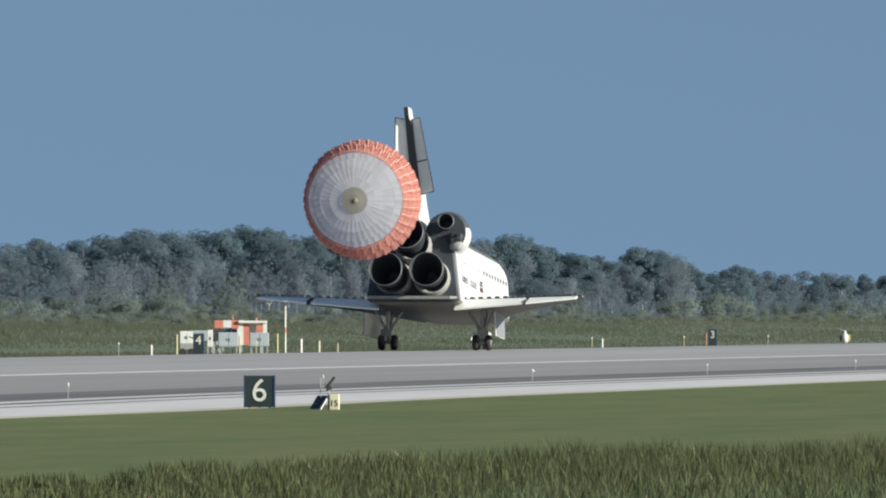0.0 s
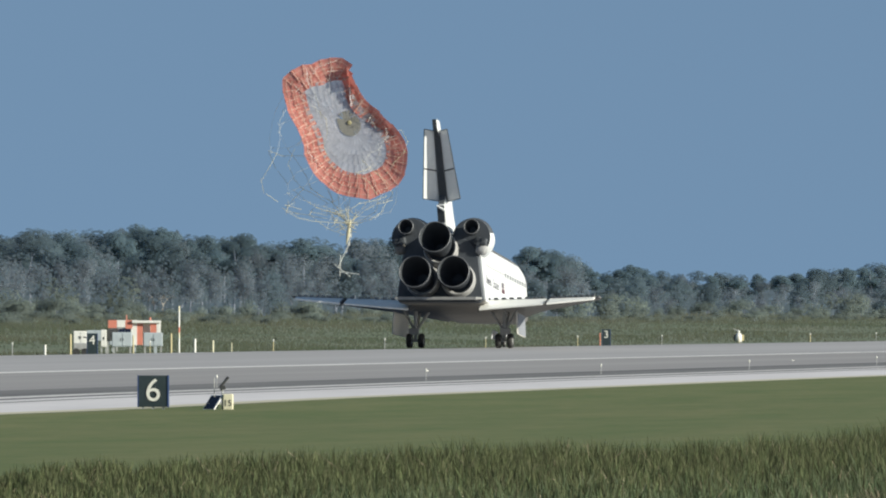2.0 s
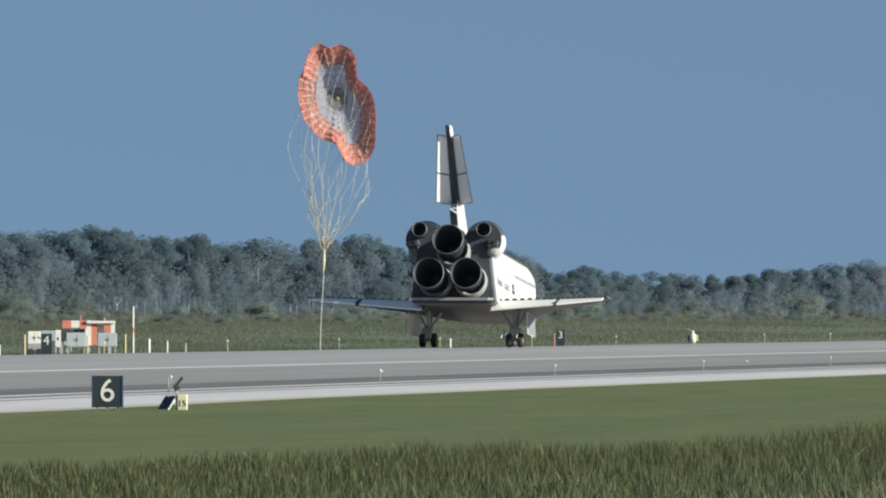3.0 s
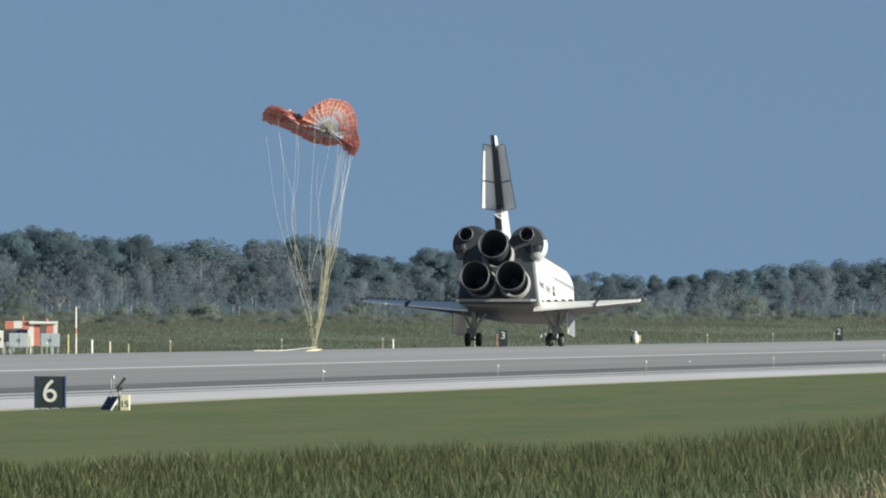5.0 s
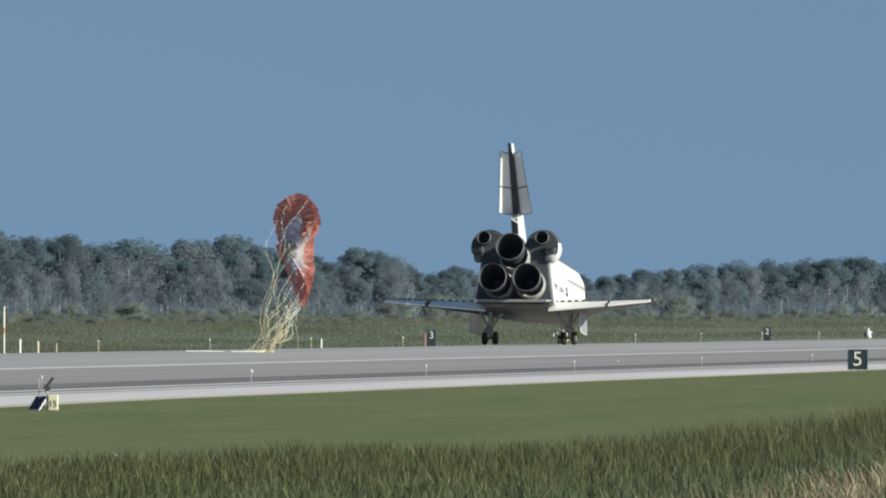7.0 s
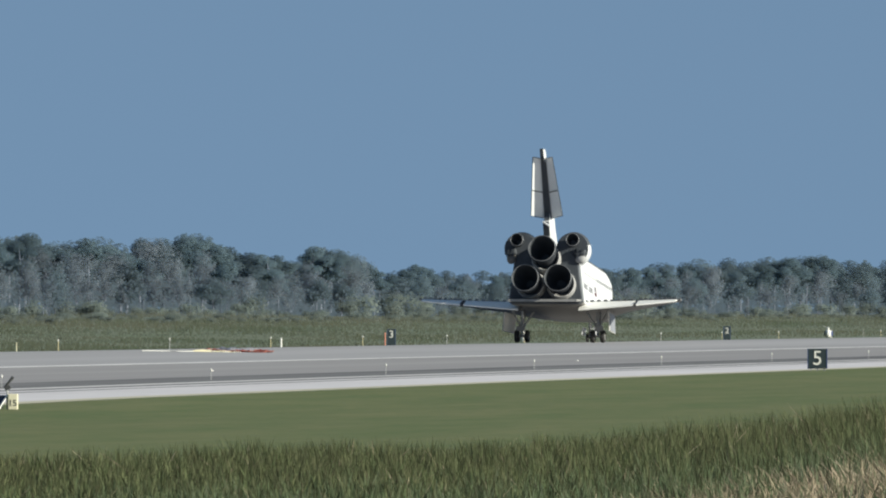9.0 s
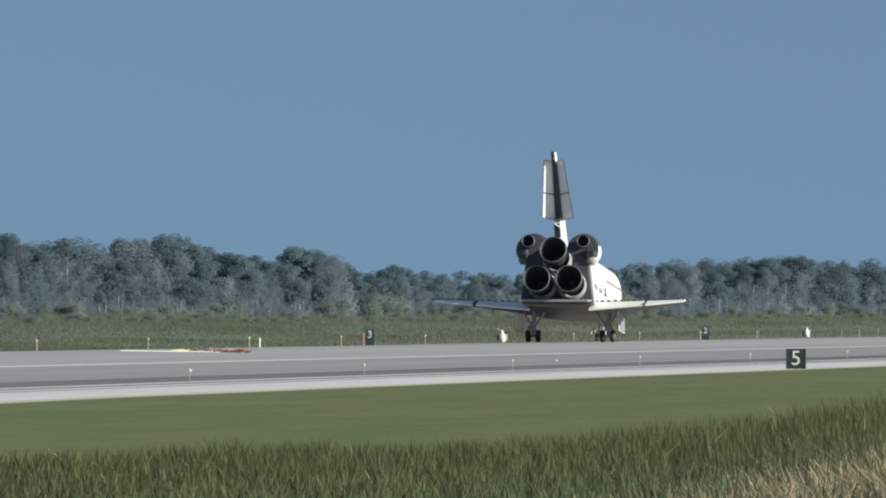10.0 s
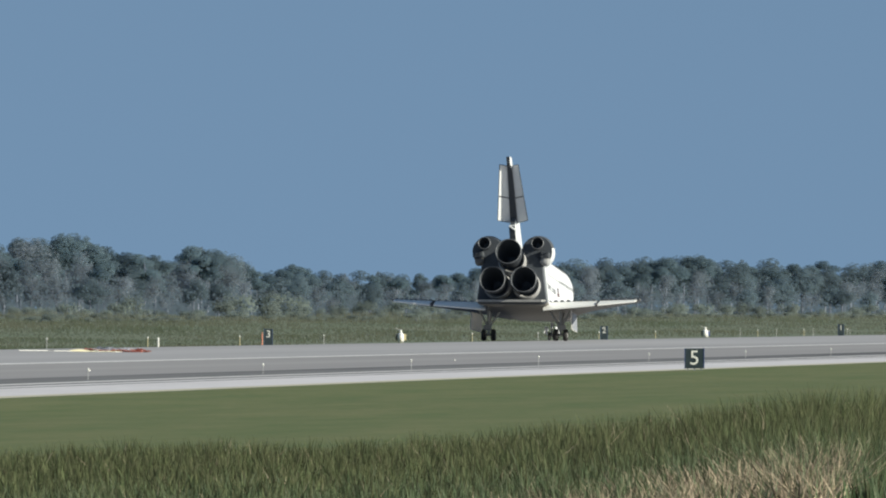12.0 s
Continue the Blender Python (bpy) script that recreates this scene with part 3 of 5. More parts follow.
def tree(kind, seed):
    """A tree about 12 m tall (a bush about 4 m)."""
    rng = np.random.default_rng(seed)
    names = {"pine": ("pine_tree", "tall pine with a rounded dark green crown", "tree"), "oak": ("oak_tree", "broad evergreen oak with a dense crown", "tree"),
             "bare": ("bare_tree", "leafless grey tree with fine twigs", "tree"), "bush": ("bush", "low rounded green bush at the wood's edge", "bush"),
             "dead": ("dead_tree", "dead bleached tree with crooked limbs", "tree")}
    nm, label, cat = names[kind]
    root = thing(nm, label, cat, group="woods beyond the runway")
    bm = bmesh.new()
    if kind == "pine":                           # a bare pole under a flat-bottomed, lumpy crown
        lean = rng.normal() * 0.25
        rod(bm, (0, 0, -0.5), (lean, 0.1, 6), 0.2, 0.15, 8), rod(bm, (lean, 0.1, 6), (0.05, 0.2, 11), 0.15, 0.05, 8)
        lobes = [(rng.normal() * 0.4, rng.normal() * 0.4, 10.9, 1.5, 1.5, 1.1)]
        for k in range(7):
            ang, z = k * 2.4 + rng.uniform(-0.4, 0.4), rng.uniform(7.4, 10.6)
            p = Vector((math.cos(ang), math.sin(ang), 0)) * rng.uniform(0.9, 2.3)
            rod(bm, (lean, 0.1, z - 1.2), (p.x, p.y, z), 0.07, 0.03, 5)
            lobes.append((p.x, p.y, z, rng.uniform(1.2, 1.9), rng.uniform(1.2, 1.9), rng.uniform(0.7, 1.1)))
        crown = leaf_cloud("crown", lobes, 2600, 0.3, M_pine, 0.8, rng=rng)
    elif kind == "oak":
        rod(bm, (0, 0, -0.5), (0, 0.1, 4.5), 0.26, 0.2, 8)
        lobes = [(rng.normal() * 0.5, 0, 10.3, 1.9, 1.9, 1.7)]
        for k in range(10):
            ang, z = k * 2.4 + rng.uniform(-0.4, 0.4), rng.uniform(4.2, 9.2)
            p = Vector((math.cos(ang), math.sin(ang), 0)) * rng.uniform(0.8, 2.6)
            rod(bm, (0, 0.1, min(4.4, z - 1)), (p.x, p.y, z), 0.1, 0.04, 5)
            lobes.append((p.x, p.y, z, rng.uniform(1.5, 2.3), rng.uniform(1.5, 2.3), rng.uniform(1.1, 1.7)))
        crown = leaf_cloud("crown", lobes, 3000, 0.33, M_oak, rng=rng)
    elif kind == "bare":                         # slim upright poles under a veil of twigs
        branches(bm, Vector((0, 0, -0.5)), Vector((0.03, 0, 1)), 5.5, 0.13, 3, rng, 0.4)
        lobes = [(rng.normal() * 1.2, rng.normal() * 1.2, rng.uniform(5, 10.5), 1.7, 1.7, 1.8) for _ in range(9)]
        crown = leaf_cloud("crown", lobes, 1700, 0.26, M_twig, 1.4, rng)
    elif kind == "bush":
        rod(bm, (0, 0, -0.4), (0, 0, 1.5), 0.1, 0.06, 6)
        lobes = [(rng.normal() * 1.2, rng.normal() * 1.2, rng.uniform(0.8, 2.6), 1.4, 1.4, 1.2) for _ in range(6)]
        crown = leaf_cloud("foliage", lobes, 1000, 0.22, M_scrub, rng=rng)
    else:
        branches(bm, Vector((0, 0, -0.5)), Vector((0.1, 0, 1)), 4.2, 0.2, 3, rng, 0.75)
        crown = None
    part("trunk", bm, M_dead if kind == "dead" else M_bark, root)
    if crown:
        new(crown.name, crown).parent = root
    return root


# the woods' skyline: bearing in sight units against height
SKY_U = (0, 50, 130, 240, 310, 375, 460, 540, 597, 660, 790, 903, 960, 1003, 1050, 1091, 1131, 1190, 1250, 1300, 1360, 1458, 1540, 1590, 1671, 1758, 1860, 2000, 2128, 2236, 2354, 2500)
SKY_V = (438, 430, 424, 405, 412, 407, 400, 416, 412, 420, 430, 413, 436, 452, 456, 474, 434, 448, 486, 474, 486, 482, 492, 485, 478, 468, 461, 457, 463, 469, 462, 462)
MODELS = {k: [tree(k, 11 * i + j) for j in range(n)] for i, (k, n) in enumerate((("pine", 7), ("oak", 7), ("bare", 5), ("bush", 5), ("dead", 2)))}
USED = set()


def plant(kind, u, x, top=None, scale=None, wide=1.0):
    """Plants a tree on the line x, on the bearing u; top: how high its tip reaches in sight units."""
    a = (VANISH - u) / F
    reach = (EYE.x - x) / math.sin(a)
    y = reach * math.cos(a)
    z = land(x, y)
    full = 4.0 if kind == "bush" else 12.2
    if scale is None:
        scale = max(0.25, (EYE.z + (LEVEL - top) / F * reach - z) / full)
    model = MODELS[kind][int(RNG.integers(len(MODELS[kind])))]
    m = pose(x, y, z, 0, 0, float(RNG.uniform(-40, 40)))
    if model.name in USED:
        ob = copy_thing(model, m)
    else:
        ob = model
        ob.matrix_basis = m
        USED.add(model.name)
    ob.scale = (scale * wide, scale * wide, scale)


sky = lambda u: float(np.interp(u, SKY_U, SKY_V))
for row, (x0, step, kinds, low, high) in enumerate((
        (-262, 34, ("pine", "oak", "oak"), 0, 14), (-240, 40, ("pine", "pine", "oak", "bare"), 2, 30), (-222, 44, ("bare", "pine", "bare", "oak"), 16, 46),
        (-204, 42, ("bare", "bare", "oak", "bare"), 34, 70), (-188, 56, ("oak", "bare", "bush", "bare"), 60, 95))):
    u = -90.0 + row * 13
    while u < 2450:
        kind = kinds[int(RNG.integers(len(kinds)))]
        x = x0 + float(RNG.uniform(-7, 7))
        top = sky(u) - 10 + float(RNG.uniform(low, high)) * (552 - sky(u)) / 120
        top = min(top, 520)
        plant(kind, u, x, top, wide=float(RNG.uniform(0.85, 1.25)) * (1.25 if kind == "oak" else 1.05))
        u += step * float(RNG.uniform(0.6, 1.35))
for u in np.arange(-80, 2450, 34.0):
    plant("bush", u + float(RNG.uniform(-14, 14)), -170 + float(RNG.uniform(-8, 5)), scale=float(RNG.uniform(0.35, 0.9)), wide=1.3)
for u in np.arange(-80, 2450, 21.0):
    plant("bush", u + float(RNG.uniform(-9, 9)), -158 + float(RNG.uniform(-7, 9)), scale=float(RNG.uniform(0.16, 0.4)), wide=2.0)
for u, top, x in ((40, 514, -182), (62, 512, -180), (458, 478, -186), (474, 476, -186), (70, 520, -178)):
    plant("dead", u, x, top)
for u, top, kind in ((1122, 432, "pine"), (1150, 440, "pine"), (1168, 442, "pine"), (1190, 447, "oak"), (1040, 447, "pine"), (1060, 449, "pine"), (905, 411, "pine"), (460, 399, "pine"), (240, 404, "oak"), (1283, 474, "pine")):
    plant(kind, u, -232, top, wide=1.1)

# one bluish leaf colour with distance haze painted into it
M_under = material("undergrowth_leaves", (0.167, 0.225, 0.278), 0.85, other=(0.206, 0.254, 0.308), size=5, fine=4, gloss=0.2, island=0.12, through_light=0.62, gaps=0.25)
# thick woods behind, too deep to tell one tree from another
n = 75000
u = RNG.uniform(-120, 2480, n)
x = RNG.uniform(-330, -285, n)
a = (VANISH - u) / F
reach = (EYE.x - x) / np.sin(a)
roof = EYE.z + (LEVEL - np.interp(u, SKY_U, SKY_V) - 14 - 8 * np.sin(u / 17.0) - 6 * np.sin(u / 7.3) - 4 * np.sin(u / 3.1)) / F * reach
z = 0.2 + (roof - 0.2) * RNG.uniform(0, 1, n) ** 1.3
c = np.stack([x, reach * np.cos(a), z], 1)
face = RNG.normal(size=(n, 3)) * 0.5 + (0.5, -0.6, 0.5)
d = np.stack([np.cross(face, RNG.normal(size=(n, 3))), face], 1)
d[:, 1] = np.cross(face, d[:, 0])
d /= np.linalg.norm(d, axis=2)[:, :, None]
s = RNG.uniform(0.25, 0.6, n)[:, None]
verts = facing(np.stack([c - d[:, 0] * s, c - d[:, 1] * s, c + d[:, 0] * s, c + d[:, 1] * s], 1), np.array((0.15, -1.0, 0.1)))
nor = np.tile((0.1, -0.45, 0.88), (n * 4, 1))
tagged(new("far_woods", mesh_of("far_woods", verts.tolist(), np.arange(n * 4).reshape(-1, 4).tolist(), M_under, nor.tolist())), "dense evergreen woods with haze put into the leaf colour", "woods", kind="stuff")

# undergrowth between the front trees, added to lighten their dark gaps
n = 46000
u = RNG.uniform(-120, 2480, n)
x = RNG.uniform(-262, -176, n)
a = (VANISH - u) / F
reach = (EYE.x - x) / np.sin(a)
lump = np.array([noise.noise((p * 0.03, q * 0.12, 4)) for p, q in zip(u, x)])
roof = EYE.z + (LEVEL - np.interp(u, SKY_U, SKY_V)) * (0.5 + 0.6 * lump) / F * reach
z = 1.4 + (roof - 1.4) * RNG.uniform(0, 1, n) ** 1.7
c = np.stack([x, reach * np.cos(a), z], 1)
face = RNG.normal(size=(n, 3)) * 0.6 + (0.5, -0.6, 0.5)
d = np.stack([np.cross(face, RNG.normal(size=(n, 3))), face], 1)
d[:, 1] = np.cross(face, d[:, 0])
d /= np.linalg.norm(d, axis=2)[:, :, None]
s = RNG.uniform(0.16, 0.46, n)[:, None]
verts = facing(np.stack([c - d[:, 0] * s, c - d[:, 1] * s * 0.7, c + d[:, 0] * s, c + d[:, 1] * s * 0.7], 1), np.array((0.15, -1.0, 0.1)))
nor = np.tile((0.15, -0.4, 0.9), (n * 4, 1))
tagged(new("undergrowth", mesh_of("undergrowth", verts.tolist(), np.arange(n * 4).reshape(-1, 4).tolist(), M_under, nor.tolist())), "undergrowth between the trees with haze put into its colour", "undergrowth", kind="stuff")


def blades(name, base, tall, width, lean, mat, label, category, rng=RNG, soft=None):
    """A mass of grass blades: each a tapered, bent strip."""
    n = len(base)
    ang = rng.uniform(0, 6.283, n) if soft is None else rng.uniform(-1.1, 1.1, n)
    side = np.stack([np.cos(ang), np.sin(ang), np.zeros(n)], 1) * (width * rng.uniform(0.6, 1.3, n))[:, None] / 2
    bend = rng.normal(size=(n, 3)) * (lean * tall)[:, None]
    bend[:, 2] = 0
    up = np.zeros((n, 3))
    up[:, 2] = tall
    mid, tip = base + up * 0.55 + bend * 0.3, base + up + bend
    verts = np.stack([base - side, base + side, mid + side * 0.9, mid - side * 0.9, tip], 1).reshape(-1, 3)
    k = np.arange(n)[:, None] * 5
    quads, tris = (k + np.array([[0, 1, 2, 3]])), (k + np.array([[3, 2, 4]]))
    return tagged(new(name, mesh_of(name, verts.tolist(), quads.tolist() + tris.tolist(), mat, None if soft is None else np.tile(soft, (n * 5, 1)).tolist())), label, category, kind="stuff")


# sedge over the marsh, paler and taller towards the woods
n = 42000
x = -176 + 113 * RNG.uniform(0, 1, n) ** 1.2
u = RNG.uniform(-110, 2470, n)
y = (EYE.x - x) / np.tan((VANISH - u) / F)
tuft = np.array([noise.noise((p * 0.05, q * 0.008, 6)) for p, q in zip(x, y)])
base = np.stack([x, y, np.array([land(p, q) for p, q in zip(x, y)]) - 0.05], 1)
tall = (0.38 - 0.2 * (x > -78) + 0.35 * np.clip((-x - 95) / 70, 0, 1) + 0.7 * np.clip(tuft, -0.3, 0.7)) * RNG.uniform(0.6, 1.25, n)
pale = (-x + 22 * tuft + RNG.normal(size=n) * 8 > 152)
keep = tall > 0.2
for name, pick, mat, label in (("marsh_sedge", keep & ~pale, M_sedge, "uneven green and tan marsh sedge"), ("pale_sedge", keep & pale, M_fringe, "pale tall sedge along the edge of the woods")):
    blades(name, base[pick], tall[pick], RNG.uniform(0.1, 0.3, pick.sum()), np.full(pick.sum(), 0.4), mat, label, "sedge", soft=(0.05, -0.35, 0.93))

# reeds before the camera, their heights and dry patch shaped to fit its view
M_reed = material("green_reed", (0.09, 0.12, 0.05), 0.7, other=(0.155, 0.158, 0.076), size=0.9, fine=4, spread=(0.4, 0.64), island=0.55, gloss=0.3, through_light=0.4)
M_shoot = material("fresh_reed", (0.081, 0.127, 0.057), 0.6, other=(0.138, 0.172, 0.083), size=0.9, fine=4, island=0.6, gloss=0.5, through_light=0.4)
M_straw = material("dry_reed", (0.47, 0.385, 0.28), 0.8, other=(0.2, 0.15, 0.1), size=0.5, fine=6, island=0.75, gloss=0.3, through_light=0.2)
REED_U = (-100, 0, 170, 300, 540, 660, 850, 930, 1200, 1270, 1360, 1410, 1620, 1730, 1850, 1970, 2100, 2220, 2354, 2500)
REED_V = (850, 846, 838, 818, 806, 802, 790, 786, 778, 780, 784, 776, 764, 746, 736, 724, 702, 684, 690, 690)
n = 170000
u = RNG.uniform(-90, 2450, n)
reach = 205 + 100 * RNG.uniform(0, 1, n) ** 0.8
clump = np.array([noise.noise((p * 0.02, q * 0.12, 9)) + 0.8 * noise.noise((p * 0.09, q * 0.4, 2)) for p, q in zip(u, reach)])
top = np.interp(u, REED_U, REED_V) + (305 - reach) * 1.55 - 13 * clump + RNG.exponential(17, n) - 10
a = (VANISH - u) / F
x, y = EYE.x - np.sin(a) * reach, np.cos(a) * reach
z = np.array([land(p, q) for p, q in zip(x, y)]) - 0.05
tall = EYE.z - (top - LEVEL) / F * reach - z
patch = np.array([noise.noise((p * 0.055, q * 0.5, 5)) + 0.5 * noise.noise((p * 0.16, q * 1.2, 8)) for p, q in zip(u, reach)]) + RNG.normal(size=n) * 0.25
dry = (top > 906 - (u - 1500) * 0.178 + 30 * clump + RNG.normal(size=n) * 9) & (u > 1600) & (u < 2292 + RNG.normal(size=n) * 9) & ~((u > 2190) & (top > 852))
dry &= (RNG.uniform(size=n) < np.where(u < 1950, 0.5, 0.7)) & (patch > -0.45)
dry |= RNG.uniform(size=n) < 0.012                # stray dead stalks
ok = (tall > 0.15) & (tall < 3.2) & (RNG.uniform(size=n) < 0.75 + clump)
base = np.stack([x, y, z], 1)
M_sedge_dark = material("dark_reed", (0.05, 0.06, 0.03), 0.8, other=(0.105, 0.105, 0.055), size=0.45, fine=5, island=0.6, gloss=0.2, through_light=0.35)
fresh = top + 26 * patch + RNG.normal(size=n) * 16 > np.interp(u, REED_U, REED_V) + 62
for name, pick, width, lean, mat, label in (
        ("dark_reeds", ok & ~dry & (patch >= 0.12), (0.02, 0.05), 0.17, M_sedge_dark, "darker clumps of green reeds in the bed"),
        ("reed_bed", ok & ~dry & ~fresh & (patch < 0.12), (0.02, 0.055), 0.17, M_reed, "dense bed of tall olive green reeds"),
        ("fresh_reeds", ok & ~dry & fresh & (patch < 0.12), (0.02, 0.05), 0.18, M_shoot, "fresh blue-green reed shoots in the bed"),
        ("dry_reeds", ok & dry, (0.018, 0.05), 0.42, M_straw, "dry bent straw-coloured reeds among the green")):
    blades(name, base[pick], tall[pick], RNG.uniform(*width, pick.sum()), np.full(pick.sum(), lean), mat, label, "reeds")


# ---- signs, lights and equipment beside the runway ----
M_sign = material("dark_sign_face", (0.018, 0.03, 0.035), 0.5, other=(0.03, 0.045, 0.05), size=0.5)
M_cream = material("cream_paint", (0.72, 0.68, 0.50), 0.6, other=(0.62, 0.58, 0.43), size=0.4)
# orange-red paint, muted to put distance haze into the colour
M_orange = material("orange_red_paint", (0.62, 0.22, 0.16), 0.6, other=(0.52, 0.18, 0.13), size=0.8)
M_chalk = material("white_paint", (0.78, 0.77, 0.74), 0.6, other=(0.66, 0.65, 0.62), size=0.8)
M_bluegrey = material("blue_grey_cabinet", (0.42, 0.47, 0.5), 0.6, other=(0.34, 0.38, 0.42), size=0.8)
M_yellow = material("yellow_post_paint", (0.6, 0.52, 0.3), 0.6, size=0.4)
M_dark = material("dark_equipment", (0.04, 0.042, 0.045), 0.6, other=(0.07, 0.07, 0.07), size=0.3)
M_solar = material("solar_cells", (0.01, 0.014, 0.035), 0.15, other=(0.02, 0.025, 0.05), size=0.3)
M_lens = material("lamp_glass", (0.72, 0.72, 0.67), 0.2, size=0.2)


M_blue_edge = material("blue_sign_edge", (0.03, 0.06, 0.16), 0.5)
M_figure = material("reflective_white", (0.8, 0.79, 0.72), 0.5, size=0.3)


def on_line(u, x):
    """The place on the line x that lies on the bearing u."""
    a = (VANISH - u) / F
    y = (EYE.x - x) / math.tan(a)
    return x, y, land(x, y)


def distance_sign(number, u, x, lift=0.12, w=1.25, h=1.27):
    px, py, pz = on_line(u, x)
    root = thing("distance_sign", f"dark runway distance sign with a white {number}", "sign", pose(px, py, pz, 0, 0, 5 if x > 0 else 8), "runway distance signs")
    bm = bmesh.new()
    box(bm, (0, 0, lift + h / 2), (w, 0.22, h), (0, 0, 0), 0.025)
    panel = part("panel", bm, M_sign, root, "dark green panel")
    for s in (-1, 1):
        bm = bmesh.new()
        box(bm, (s * (w / 2 - 0.02), 0, lift + h / 2), (0.05, 0.26, h + 0.02))
        part("frame_edge", bm, M_blue_edge, panel)
    for s in (-0.42, 0, 0.42):
        bm = bmesh.new()
        box(bm, (s, 0, (lift - 0.1) / 2), (0.09, 0.12, lift + 0.12))
        part("leg", bm, M_metal, root)
    lettering(number, 1.3 if w > 1.2 else 1.15, pose(0, -0.125, lift + h - 0.635, 90, 0, 0), M_figure, panel, "numeral", 0.012)


distance_sign("6", 459.5, 61.6, 0.1), distance_sign("5", 2015, 61.6)
# far panels reach lower: a mirage reflection is built into their height
for number, u in (("4", 351.5), ("3", 1261), ("2", 1855), ("1", 2274)):
    distance_sign(number, u, -61.6, 0.1, 0.98, 1.92)


def edge_light(x, y, tall, mat, group, r=1.0):
    root = thing("edge_light", "small runway edge light on a thin post", "light", pose(x, y, flat(x, y)), group)
    bm = bmesh.new()
    rod(bm, (0, 0, 0), (0, 0, tall), 0.03 * r, seg=8)
    part("post", bm, mat, root)
    bm = bmesh.new()
    lathe(bm, [(tall - 0.02, 0.0), (tall - 0.02, 0.07 * r), (tall + 0.08, 0.08 * r), (tall + 0.15, 0.05 * r), (tall + 0.17, 0.0)], (0, 0, 0), (0, 0, 1), 12)
    part("lamp", bm, M_lens, root, "glass lamp", True)


for k in range(-1, 16):
    edge_light(46.4, 539.8 + 60.96 * k, 0.5, M_metal, "edge lights on the near side", 0.6)
# far posts stand taller, with their mirage built into the height
for k in range(-1, 20):
    edge_light(-49.6, 1030 + 60.96 * k, 1.15, M_yellow if k % 3 else M_metal, "edge lights on the far side")


def weather_unit():
    """A solar-powered field instrument: cream box marked 15, tilted panel, mast with a dark sensor."""
    px, py, pz = on_line(578, 64.0)
    root = thing("solar_instrument", "small cream instrument box with a tilted solar panel", "instrument", pose(px, py, pz - 0.05, 0, 0, 6))
    bm = bmesh.new()
    box(bm, (0.32, 0, 0.36), (0.4, 0.34, 0.64), (0, 0, 0), 0.03)
    body = part("box", bm, M_cream, root, "cream metal box")
    lettering("15", 0.36, pose(0.32, -0.178, 0.3, 90, 0, 0), M_dark, body, "numeral", 0.006)
    bm = bmesh.new()
    box(bm, (-0.3, -0.05, 0.32), (0.62, 0.8, 0.05), (48, 0, -38), 0.01)
    panel = part("solar_panel", bm, M_chalk, root, "white-framed solar panel")
    bm = bmesh.new()
    box(bm, (-0.322, -0.078, 0.345), (0.5, 0.68, 0.03), (48, 0, -38))
    part("cells", bm, M_solar, panel, "dark blue cells")
    bm = bmesh.new()
    rod(bm, (0.08, 0.05, 0), (0.08, 0.05, 1.0), 0.035, seg=10)
    rod(bm, (-0.25, 0.1, 0), (-0.25, 0.1, 1.35), 0.018, seg=8)
    part("mast", bm, M_metal, root)
    bm = bmesh.new()
    rod(bm, (-0.02, 0.05, 0.93), (0.32, 0.05, 1.36), 0.05, 0.06, 10)
    box(bm, (0.1, 0.05, 0.92), (0.24, 0.14, 0.16), (0, -20, 0), 0.02)
    part("sensor", bm, M_dark, root, "dark tilted sensor tube")
    for s in (-0.45, -0.1):
        bm = bmesh.new()
        rod(bm, (s, -0.05, -0.05), (s, -0.05, 0.3), 0.02, seg=8)
        part("leg", bm, M_metal, root)


weather_unit()


def stake(u, x, tall, r, mats, bands=1, label="thin painted marker post", name="marker_post", flat_width=0.0):
    px, py, pz = on_line(u, x)
    root = thing(name, label, "post", pose(px, py, pz), "marker posts")
    for k in range(bands):
        bm = bmesh.new()
        z0, z1 = tall * k / bands, tall * (k + 1) / bands
        if flat_width:
            box(bm, (0, 0, (z0 + z1) / 2), (flat_width, 0.08, z1 - z0), (0, 0, 0), 0.01)
        else:
            rod(bm, (0, 0, z0), (0, 0, z1), r, seg=10)
        part("band" if bands > 1 else "post", bm, mats[k % len(mats)], root)


stake(505, -64, 4.55, 0.085, (M_chalk, M_chalk, M_chalk, M_cream, M_orange), 9, "tall red and white banded mast", "banded_mast")
stake(313, -63, 1.95, 0.09, (M_yellow,)), stake(491, -63, 1.95, 0.09, (M_yellow,)), stake(424, -63, 1.8, 0.07, (M_yellow,))
stake(268, -62, 1.05, 0.1, (M_chalk,)), stake(533, -63, 1.45, 0.12, (M_chalk,)), stake(565, -63, 1.25, 0.09, (M_cream,)), stake(598, -64, 1.0, 0.05, (M_cream,))
stake(1250, -61.5, 1.6, 0.06, (M_orange,)), stake(1066, -62, 1.15, 0.1, (M_chalk,))
stake(943, 36, 0.16, 0.12, (M_chalk,)), stake(1590, 36, 0.16, 0.12, (M_chalk,))
for u in (2040, 2096, 2160, 2225, 2290):
    stake(u, -66, 1.4, 0.035, (M_metal,))


